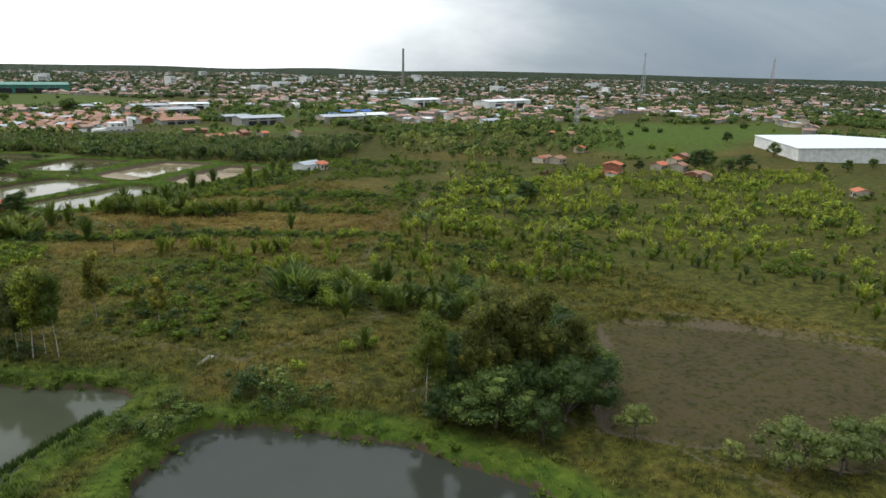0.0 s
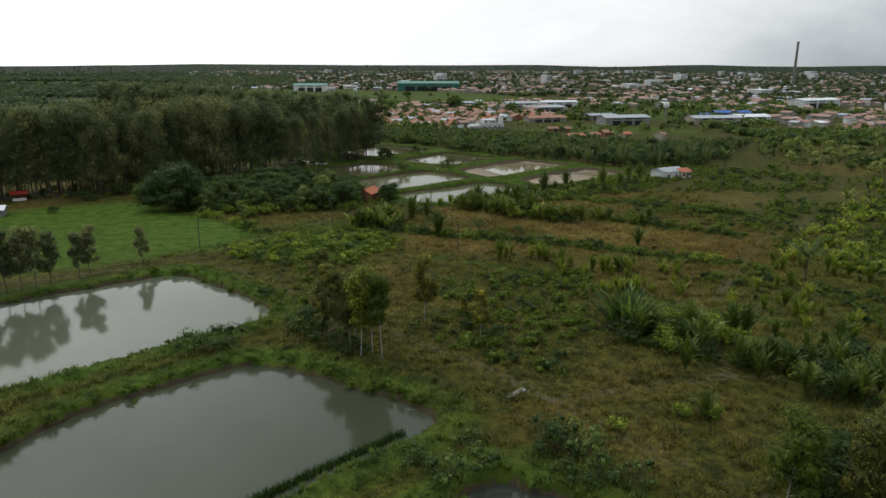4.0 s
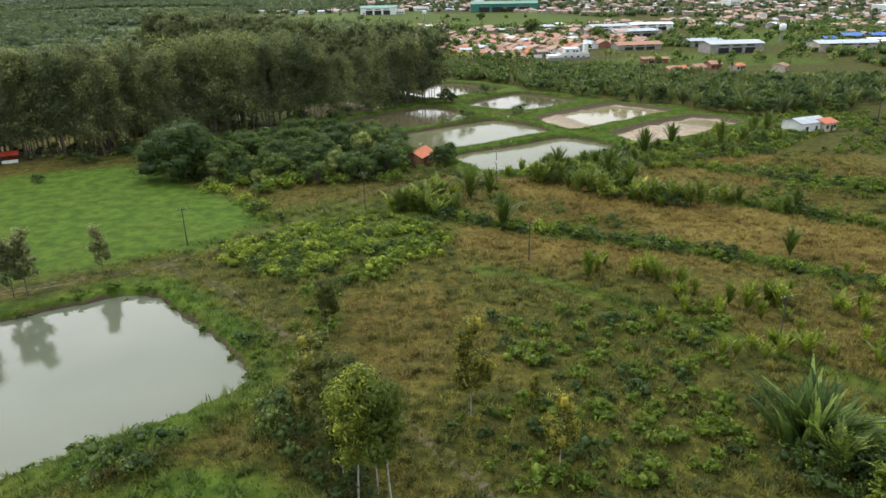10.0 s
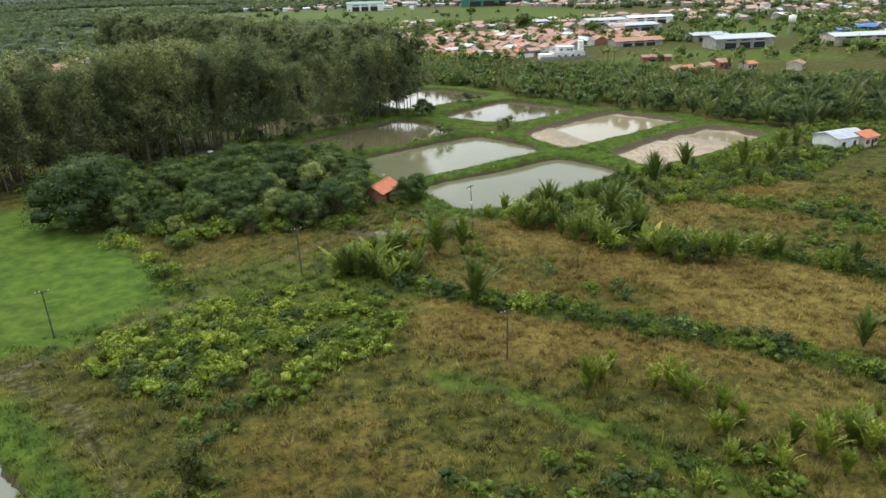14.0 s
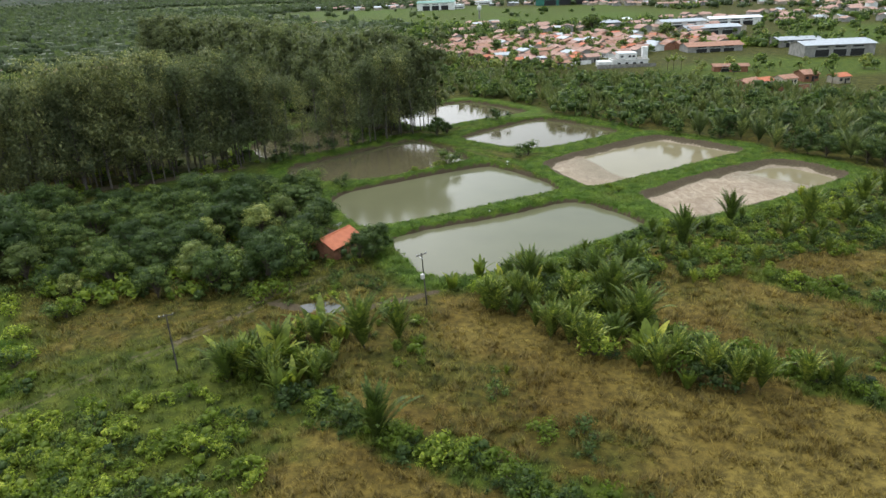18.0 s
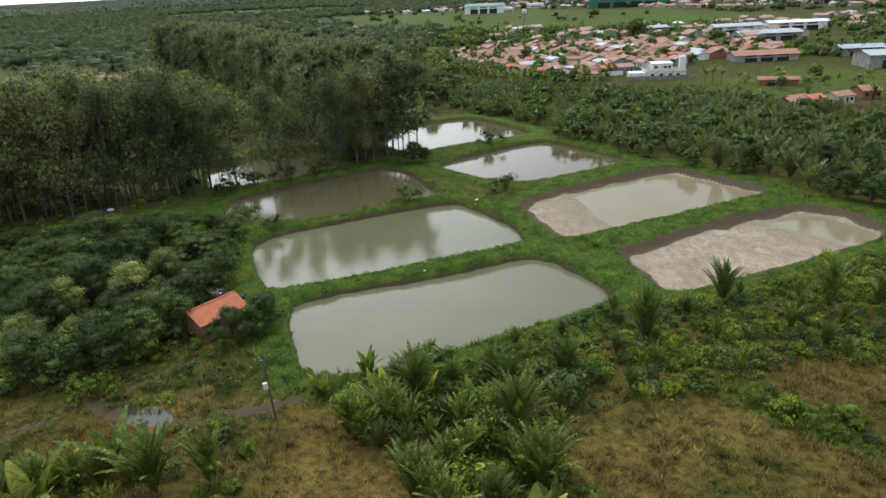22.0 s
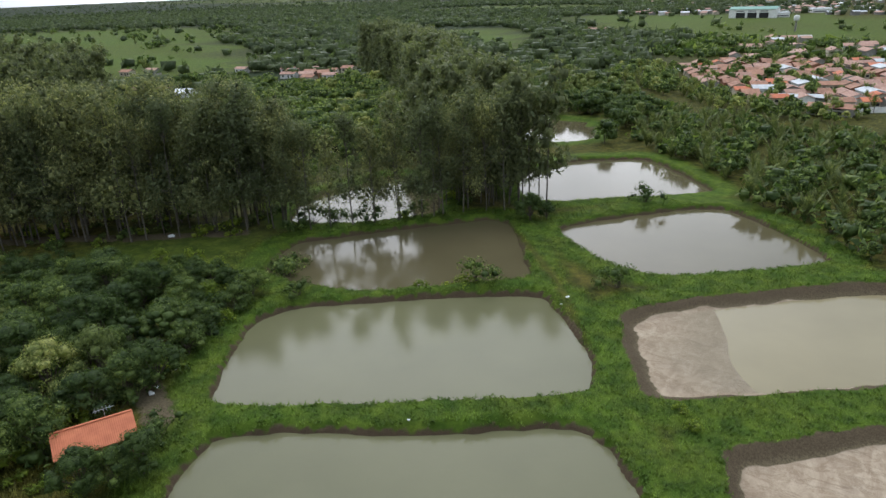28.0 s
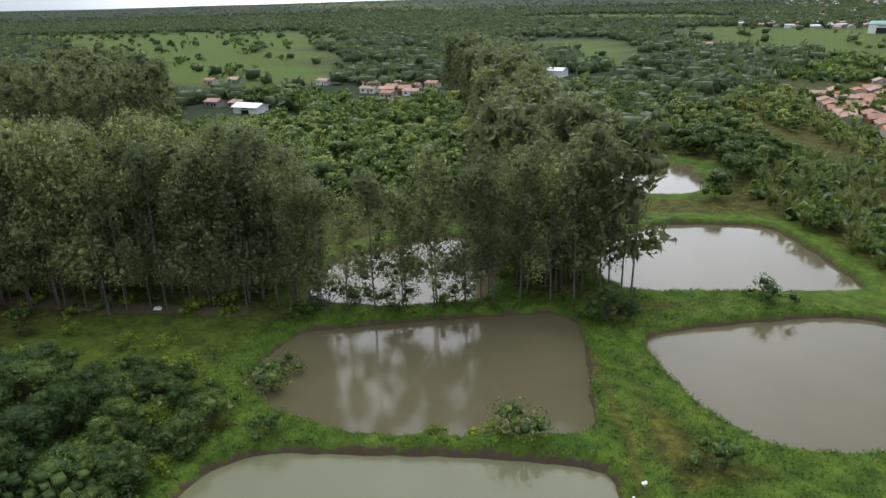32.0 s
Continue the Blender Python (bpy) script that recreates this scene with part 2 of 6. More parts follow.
def water_material(name, silt, rough):
    m, t, p = material(name)
    co = n_coord(t, "Object")
    c = n_mix(t, n_noise(t, co, 0.08, 3), silt, tuple(v * 1.35 for v in silt))
    t.links.new(c, p.inputs["Base Color"])
    p.inputs["Roughness"].default_value, p.inputs["IOR"].default_value = rough, 1.33
    ripple = n_noise(t, n_scaled(t, co, (1, 0.6, 1)), 1.6, 3, 0.5)
    bump(t, p, ripple, 0.22, 0.05)
    return m


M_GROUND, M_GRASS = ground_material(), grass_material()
M_WATER = water_material("pond_water", (0.074, 0.063, 0.034), 0.09)
M_WATER_GREEN = water_material("green_pond_water", (0.098, 0.095, 0.052), 0.09)
M_WATER_OLIVE = water_material("olive_pond_water", (0.085, 0.092, 0.062), 0.05)
M_WATER_MURKY = water_material("murky_pond_water", (0.046, 0.050, 0.032), 0.05)
M_WATER_DARK = water_material("dark_pond_water", (0.030, 0.033, 0.026), 0.05)
M_WATER_SILT = water_material("silty_water", (0.178, 0.150, 0.088), 0.07)
M_EUC = foliage("eucalyptus_leaves", (0.105, 0.125, 0.074), (0.200, 0.220, 0.124), (0.30, 0.31, 0.16))
M_EUC_YOUNG = foliage("young_eucalyptus_leaves", (0.066, 0.080, 0.026), (0.155, 0.165, 0.045), (0.36, 0.31, 0.055))
M_LEAF_GOLD = foliage("bright_young_leaves", (0.08, 0.11, 0.022), (0.20, 0.24, 0.042), (0.40, 0.40, 0.075))
M_LEAF = foliage("broad_leaves", (0.034, 0.062, 0.022), (0.102, 0.150, 0.050), (0.20, 0.26, 0.09))
M_LEAF_LIGHT = foliage("light_broad_leaves", (0.11, 0.145, 0.055), (0.24, 0.285, 0.11), (0.36, 0.37, 0.18))
M_BUSH = foliage("shrub_leaves", (0.095, 0.140, 0.022), (0.215, 0.285, 0.048), (0.37, 0.42, 0.09), 0.5)
M_PALM = foliage("palm_fronds", (0.060, 0.092, 0.026), (0.150, 0.195, 0.050), (0.29, 0.31, 0.08), 0.3, 0.5)
M_PALM_GREY = foliage("thicket_palm_fronds", (0.07, 0.092, 0.045), (0.135, 0.165, 0.078), (0.21, 0.23, 0.11), 0.35, 0.55)
M_PALM_YOUNG = foliage("young_palm_fronds", (0.10, 0.14, 0.028), (0.22, 0.26, 0.05), (0.38, 0.38, 0.09), 0.4, 0.55)
M_BARK = surface("pale_bark", (0.055, 0.047, 0.036), (0.14, 0.12, 0.098), 2.0, 0.85)
M_BARK_WHITE = surface("white_bark", (0.20, 0.18, 0.15), (0.42, 0.39, 0.34), 2.0, 0.8)
# distance haze put into the leaf colour: paler and greyer than broad_leaves
M_LEAF_HAZY = foliage("hazy_far_leaves", (0.070, 0.098, 0.058), (0.118, 0.150, 0.085), (0.16, 0.20, 0.11))
M_BARK_DARK = surface("dark_bark", (0.045, 0.035, 0.026), (0.13, 0.105, 0.08), 2.0, 0.9)
M_WOOD = surface("weathered_pole", (0.035, 0.03, 0.026), (0.10, 0.09, 0.08), 1.0, 0.85)
M_CERAMIC = surface("ceramic", (0.45, 0.42, 0.38), (0.6, 0.58, 0.55), 3.0, 0.3)
M_STEEL = surface("galvanised_steel", (0.32, 0.33, 0.34), (0.52, 0.53, 0.54), 1.0, 0.45, 0.6)
M_CONCRETE = surface("concrete", (0.13, 0.12, 0.105), (0.30, 0.28, 0.25), 0.8, 0.9)
M_BLACK = surface("dark_opening", (0.012, 0.012, 0.013), (0.03, 0.03, 0.03), 1.0, 0.4)


def roof_material(name, a, b, pitch=0.22, metal=0.0, rough=0.8, own=0.35):
    m, t, p = material(name)
    co = n_coord(t, "Object")
    wave = t.nodes.new("ShaderNodeTexWave")
    wave.bands_direction = "X"
    t.links.new(co, wave.inputs["Vector"])
    wave.inputs["Scale"].default_value = 0.314 / pitch
    wave.inputs["Distortion"].default_value = 0.3
    stain = n_range(t, n_noise(t, co, 0.7, 5, 0.65), 0.3, 0.7)
    r = t.nodes.new("ShaderNodeObjectInfo").outputs["Random"]
    isl = t.nodes.new("ShaderNodeNewGeometry").outputs["Random Per Island"]
    f = n_math(t, "ADD", n_math(t, "MULTIPLY", stain, 0.65), n_math(t, "MULTIPLY", n_math(t, "FRACT", n_math(t, "ADD", r, isl)), own), True)
    t.links.new(n_mix(t, f, a, b), p.inputs["Base Color"])
    p.inputs["Roughness"].default_value, p.inputs["Metallic"].default_value = rough, metal
    bump(t, p, wave.outputs["Fac"], 0.5, 0.05)
    return m


M_TILE = roof_material("terracotta_tiles", (0.175, 0.084, 0.052), (0.37, 0.185, 0.115))
M_TILE_PALE = roof_material("faded_tiles", (0.22, 0.115, 0.082), (0.42, 0.255, 0.195))
M_TILE_NEW = roof_material("orange_tiles", (0.36, 0.10, 0.045), (0.52, 0.165, 0.075))
M_SHEET = roof_material("zinc_sheets", (0.26, 0.28, 0.30), (0.46, 0.48, 0.50), 0.6, 0.3, 0.5)
M_SHEET_WHITE = roof_material("white_sheets", (0.62, 0.64, 0.66), (0.80, 0.81, 0.82), 1.0, 0.0, 0.45, 0.1)
M_SHEET_GREEN = roof_material("green_sheets", (0.05, 0.16, 0.12), (0.10, 0.26, 0.20), 1.0, 0.0, 0.5, 0.1)
M_BLUE = surface("blue_tarpaulin", (0.03, 0.09, 0.30), (0.06, 0.16, 0.45), 0.5, 0.5)
M_WALL_WHITE = surface("white_render", (0.58, 0.57, 0.54), (0.80, 0.79, 0.76), 0.5, 0.85, per_object=0.15)
M_WALL_CREAM = surface("cream_render", (0.42, 0.36, 0.27), (0.62, 0.55, 0.44), 0.5, 0.85, per_object=0.35)
M_WALL_GREY = surface("bare_render", (0.22, 0.21, 0.19), (0.38, 0.36, 0.33), 0.5, 0.9, per_object=0.3)
M_BRICK = surface("clay_brick", (0.20, 0.085, 0.05), (0.36, 0.17, 0.10), 1.2, 0.9, per_object=0.2)
M_WALL_GREEN = surface("green_cladding", (0.03, 0.13, 0.10), (0.05, 0.20, 0.15), 0.5, 0.6)
M_RED = surface("red_paint", (0.30, 0.03, 0.02), (0.45, 0.06, 0.04), 1.0, 0.5)

# ---- mesh helpers ----


def mesh_np(name, verts, faces, mats, index=None, smooth=False, attrs=None):
    """A mesh from arrays: faces is a list of (n, k) index arrays; index gives each face its material."""
    me = bpy.data.meshes.new(name)
    verts = np.asarray(verts, np.float32)
    faces = [np.asarray(f, np.int32) for f in faces if len(f)]
    me.vertices.add(len(verts))
    me.vertices.foreach_set("co", verts.ravel())
    loops = np.concatenate([f.ravel() for f in faces])
    counts = np.concatenate([np.full(len(f), f.shape[1], np.int32) for f in faces])
    me.loops.add(len(loops))
    me.loops.foreach_set("vertex_index", loops)
    me.polygons.add(len(counts))
    me.polygons.foreach_set("loop_start", np.concatenate([[0], np.cumsum(counts)[:-1]]).astype(np.int32))
    for m in mats if isinstance(mats, (list, tuple)) else (mats,):
        me.materials.append(m)
    if index is not None:
        me.polygons.foreach_set("material_index", np.asarray(index, np.int32))
    if smooth:
        me.polygons.foreach_set("use_smooth", np.ones(len(counts), bool))
    for key, value in (attrs or {}).items():
        me.attributes.new(key, "FLOAT", "POINT").data.foreach_set("value", np.asarray(value, np.float32))
    me.update(calc_edges=True)
    return me


def from_bm(name, bm, mats):
    me = bpy.data.meshes.new(name)
    bm.normal_update()
    bm.to_mesh(me)
    bm.free()
    for m in mats if isinstance(mats, (list, tuple)) else (mats,):
        me.materials.append(m)
    return me


def part(name, data, parent, label=""):
    """Links a mesh as one part under a thing or under a part."""
    ob = new(name, data)
    ob.parent = parent
    return tagged(ob, label)


def thing(name, label, category, group="", m=None, kind=""):
    ob = new(name)
    ob.empty_display_size = 0.3
    if m is not None:
        ob.matrix_world = m
    return tagged(ob, label, category, group, kind)


def box_bm(bm, size, at, rot=0.0, bevel=0.0):
    """A bevelled box whose base centre stands at the given place."""
    m = Matrix.Translation((at[0], at[1], at[2] + size[2] / 2)) @ Matrix.Rotation(rot, 4, "Z") @ Matrix.Diagonal((*size, 1))
    made = bmesh.ops.create_cube(bm, size=1.0, matrix=m)
    if bevel:
        edges = list({e for v in made["verts"] for e in v.link_edges})
        bmesh.ops.bevel(bm, geom=edges, offset=bevel, segments=1, affect="EDGES")


def box_mesh(name, size, at, mat, rot=0.0, bevel=0.0):
    bm = bmesh.new()
    box_bm(bm, size, at, rot, bevel)
    return from_bm(name, bm, mat)


def tube(points, radii, sides=6):
    """A tapered tube along points."""
    p = np.asarray(points, float)
    d = np.gradient(p, axis=0)
    d /= np.linalg.norm(d, axis=1)[:, None] + 1e-9
    side = np.cross(d, (0.31, 0.83, 0.47))
    side /= np.linalg.norm(side, axis=1)[:, None] + 1e-9
    other = np.cross(d, side)
    a = np.arange(sides) * 2 * np.pi / sides
    ring = np.cos(a)[None, :, None] * side[:, None] + np.sin(a)[None, :, None] * other[:, None]
    v = (p[:, None] + ring * np.asarray(radii)[:, None, None]).reshape(-1, 3)
    i, j = np.meshgrid(np.arange(len(p) - 1), np.arange(sides), indexing="ij")
    k = (j + 1) % sides
    f = np.stack([i * sides + j, i * sides + k, (i + 1) * sides + k, (i + 1) * sides + j], -1).reshape(-1, 4)
    return v, f


def join(pieces):
    vs, fs, base = [], [], 0
    for v, f in pieces:
        vs.append(v)
        fs.append(np.asarray(f) + base)
        base += len(v)
    return np.concatenate(vs), np.concatenate(fs)


def tri(quads):
    quads = np.asarray(quads)
    return np.concatenate([quads[:, [0, 1, 2]], quads[:, [0, 2, 3]]])


def leaf_blades(rng, centres, radii, count, length, width, droop=0.0, shell=0.55):
    """Leaf blades in clumps round the centres, each turned outwards: uneven outline, gaps between the clumps."""
    centres, radii = np.asarray(centres, float), np.asarray(radii, float)
    w = np.prod(radii, axis=1) ** 0.67
    pick = rng.choice(len(centres), count, p=w / w.sum())
    u = rng.normal(size=(count, 3))
    u /= np.linalg.norm(u, axis=1)[:, None]
    r = shell + (1 - shell) * rng.random(count) ** 0.6
    c = centres[pick] + u * radii[pick] * r[:, None]
    out = u + 0.42 * rng.normal(size=(count, 3)) + [0, 0, 0.3]
    out /= np.linalg.norm(out, axis=1)[:, None]
    along = rng.normal(size=(count, 3))
    along[:, 2] -= droop * 1.5
    along -= out * (along * out).sum(1)[:, None]
    along /= np.linalg.norm(along, axis=1)[:, None] + 1e-9
    across = np.cross(out, along)
    s = (0.65 + 0.7 * rng.random(count))[:, None]
    a, b = along * s * length / 2, across * s * width / 2
    v = np.stack([c - a - b * 0.7, c - a * 0.3 + b, c + a], 1).reshape(-1, 3)
    return v, np.arange(count * 3).reshape(-1, 3)


CUBE_SPHERE = {}
for cuts in (1, 2):
    grid = [(x, y, z) for x in range(cuts + 1) for y in range(cuts + 1) for z in range(cuts + 1) if any(c in (0, cuts) for c in (x, y, z))]
    number = {g: n for n, g in enumerate(grid)}
    quads = []
    for ax in range(3):
        for side in (0, cuts):
            for i in range(cuts):
                for j in range(cuts):
                    quad = []
                    for di, dj in ((0, 0), (1, 0), (1, 1), (0, 1)) if side else ((0, 0), (0, 1), (1, 1), (1, 0)):
                        p = [0, 0, 0]
                        p[ax], p[(ax + 1) % 3], p[(ax + 2) % 3] = side, i + di, j + dj
                        quad.append(number[tuple(p)])
                    quads.append(quad)
    unit = np.array(grid, float) * 2 / cuts - 1
    CUBE_SPHERE[cuts] = unit / np.linalg.norm(unit, axis=1)[:, None], np.array(quads)


def hearts(rng, centres, radii, size, cuts):
    """The dense, uneven inside of each leaf clump."""
    unit, quads = CUBE_SPHERE[cuts]
    centres, radii = np.asarray(centres, float), np.asarray(radii, float)
    n, k = len(centres), len(unit)
    v = centres[:, None] + unit[None] * radii[:, None] * size * (0.75 + 0.5 * rng.random((n, k, 1)))
    return v.reshape(-1, 3), tri((quads[None] + (np.arange(n) * k)[:, None, None]).reshape(-1, 4))


# ---- plan: noise, outlines, land ----


def lattice(ix, iy, seed):
    h = (ix * 374761393 + iy * 668265263 + seed * 974634777) & 0x7FFFFFFF
    h = ((h ^ (h >> 13)) * 1274126177) & 0x7FFFFFFF
    return ((h ^ (h >> 16)) & 0xFFFF) / 65535.0


def vnoise(x, y, seed=1):
    """Smooth noise from 0 to 1."""
    x, y = np.asarray(x, float), np.asarray(y, float)
    fx, fy = np.floor(x), np.floor(y)
    ix, iy = fx.astype(np.int64), fy.astype(np.int64)
    u, v = x - fx, y - fy
    u, v = u * u * (3 - 2 * u), v * v * (3 - 2 * v)
    a = lattice(ix, iy, seed) * (1 - u) + lattice(ix + 1, iy, seed) * u
    b = lattice(ix, iy + 1, seed) * (1 - u) + lattice(ix + 1, iy + 1, seed) * u
    return a * (1 - v) + b * v


def rounded(corners, times=2):
    """Cuts the corners of a closed outline."""
    p = np.asarray(corners, float)
    for k in range(times):
        q, c = np.roll(p, -1, axis=0), 0.14 if k == 0 else 0.25
        p = np.stack([p * (1 - c) + q * c, p * c + q * (1 - c)], 1).reshape(-1, 2)
    return p


def outline_distance(poly, x, y):
    """Distance to a closed outline, below zero inside."""
    best, inside = np.full(x.shape, 1e9), np.zeros(x.shape, bool)
    for (ax, ay), (bx, by) in zip(poly, np.roll(poly, -1, axis=0)):
        dx, dy = bx - ax, by - ay
        t = np.clip(((x - ax) * dx + (y - ay) * dy) / (dx * dx + dy * dy + 1e-9), 0, 1)
        best = np.minimum(best, np.hypot(x - ax - t * dx, y - ay - t * dy))
        cross = ((ay > y) != (by > y)) & (x < dx * (y - ay) / (dy + 1e-12) + ax)
        inside ^= cross
    return np.where(inside, -best, best)


def line_distance(line, x, y):
    best = np.full(x.shape, 1e9)
    for (ax, ay), (bx, by) in zip(line[:-1], line[1:]):
        dx, dy = bx - ax, by - ay
        t = np.clip(((x - ax) * dx + (y - ay) * dy) / (dx * dx + dy * dy), 0, 1)
        best = np.minimum(best, np.hypot(x - ax - t * dx, y - ay - t * dy))
    return best


def smooth(v, a, b):
    t = np.clip((v - a) / (b - a), 0, 1)
    return t * t * (3 - 2 * t)


WATER_Z = -1.0
PONDS = {
    "broad": [(-108, 92), (-90, 113), (-72, 126), (-50, 139), (-45, 138), (-28, 120), (-21, 111), (-25, 105), (-48, 88), (-72, 68), (-90, 70)],
    "reedy": [(-54, 56), (-44, 73), (-23, 88), (-14, 84), (-4, 76), (4, 70), (7, 65), (3, 61), (-8, 53), (-17, 46), (-32, 36), (-48, 42)],
    "corner": [(-2, 38), (8, 48), (13, 51), (20, 46), (34, 31), (41, 14), (44, -6), (22, -20), (-6, 10)],
    "green": [(4, 234), (14, 215), (19, 212), (30, 217), (58, 240), (54, 247), (47, 255), (42, 257), (27, 246)],
    "middle": [(-2, 238), (4, 239), (41, 263), (39, 271), (30, 282), (22, 289), (5, 278), (-12, 264), (-14, 257)],
    "shaded": [(-28, 272), (-18, 271), (-4, 274), (18, 293), (15, 298), (0, 320), (-6, 320), (-20, 305), (-35, 287)],
    "upper": [(9, 322), (22, 310), (30, 306), (37, 305), (64, 326), (53, 339), (39, 351), (32, 349)],
    "far": [(-13, 346), (-1, 334), (34, 362), (30, 368), (8, 391), (-11, 378), (-17, 365)],
    "behind": [(-44, 295), (-30, 302), (-17, 316), (-22, 325), (-36, 340), (-48, 340), (-56, 312)],
    "small": [(-51, 417), (-34, 391), (-15, 405), (-21, 425), (-37, 442)],
    "last": [(-102, 472), (-82, 445), (-70, 452), (-74, 473), (-86, 488)],
}
PONDS = {k: rounded(v) for k, v in PONDS.items()}
BASINS = {"mud_one": rounded([(36, 287), (47, 266), (52, 268), (93, 299), (91, 304), (74, 319), (68, 318), (46, 299)]),
          "mud_two": rounded([(57, 260), (65, 243), (70, 244), (108, 272), (110, 277), (103, 288), (95, 290), (79, 279)])}
DRY_BASIN = rounded([(91, 52), (110, 34), (124, 10), (100, -12), (79, -8), (70, 3), (56, 21), (74, 34)])
TRAILS = [
    [(-130, 112), (-77, 136), (-64, 142), (-48, 149), (-34, 140), (-25, 129), (-15, 117), (1, 98), (13, 84), (24, 68), (34, 53), (43, 43), (62, 12), (66, -30)],
    [(-48, 149), (-43, 155), (-33, 168), (-20, 185), (-11, 199), (-2, 212)],
    [(24, 69), (43, 72), (56, 74), (88, 63), (110, 36), (128, 10), (150, -30)],
    [(53, 74), (59, 96), (77, 120), (102, 151), (131, 175), (193, 247), (240, 330)],
]
MUDDY_TRACK = [(-7.5, 201.2), (-1.4, 199.6), (8.2, 199.7), (12.5, 202), (18.7, 206.2)]
YARDS = [[(-3, 232), (-11, 235), (-24, 225), (-33, 214)], [(-150, 224), (-110, 240), (-93, 254), (-72, 268), (-60, 276), (-48, 285)]]
FOOTPATH = [(1.6, 316.0), (13.8, 303.3), (23.0, 293.1), (32.3, 279.9), (38.7, 269.7)]
GREEN_TRACK = [(10, 146), (19, 142), (33, 131), (45, 120), (58, 106), (76, 92)]
PASTURE = rounded([(-140, 205), (-86, 228), (-62, 205), (-42, 190), (-33, 172), (-39, 160), (-48, 154), (-64, 146), (-78, 140), (-150, 112), (-230, 150)])
EAST = rounded([(62, 104), (92, 72), (118, 40), (150, -20), (260, 20), (350, 120), (270, 180), (205, 240), (140, 178)])
MEADOWS = [rounded(p) for p in (
    [(-300, 520), (-335, 458), (-445, 445), (-600, 510), (-1135, 640), (-1370, 650), (-1150, 810), (-890, 965), (-740, 880), (-620, 820), (-560, 700), (-470, 680), (-420, 590), (-360, 580)],
    [(-175, 690), (-200, 735), (-290, 880), (-420, 960), (-400, 860), (-330, 760), (-215, 690)],
    [(-400, 1180), (-190, 880), (-20, 800), (150, 780), (230, 900), (110, 1095), (-60, 1180)],
    [(-3200, 2300), (-2300, 2350), (-1500, 1950), (-1350, 2200), (-2200, 2650), (-3100, 2750)],
    [(-900, 1500), (-600, 1380), (-350, 1450), (-420, 1600), (-800, 1700)],
    [(190, 545), (250, 560), (330, 610), (300, 700), (230, 660)],
    [(300, 250), (330, 175), (400, 240), (545, 250), (640, 330), (460, 420), (330, 350)],
    [(100, 436), (160, 428), (220, 440), (215, 486), (150, 490), (100, 470)])]
TOWN = np.array([(-45, 596), (-15, 540), (20, 488), (52, 492), (90, 512), (112, 540), (150, 560), (160, 600), (110, 640), (40, 650), (-20, 640)], float)
SHRUB_ROWS = [[(-8, 183), (8, 174), (16, 168), (28, 164), (44, 156), (58, 149), (70, 141), (90, 128)],
              [(31, 220), (42, 203), (55, 191), (67, 184), (80, 174), (100, 160)],
              [(72, 214), (86, 203), (99, 194), (118, 182)]]


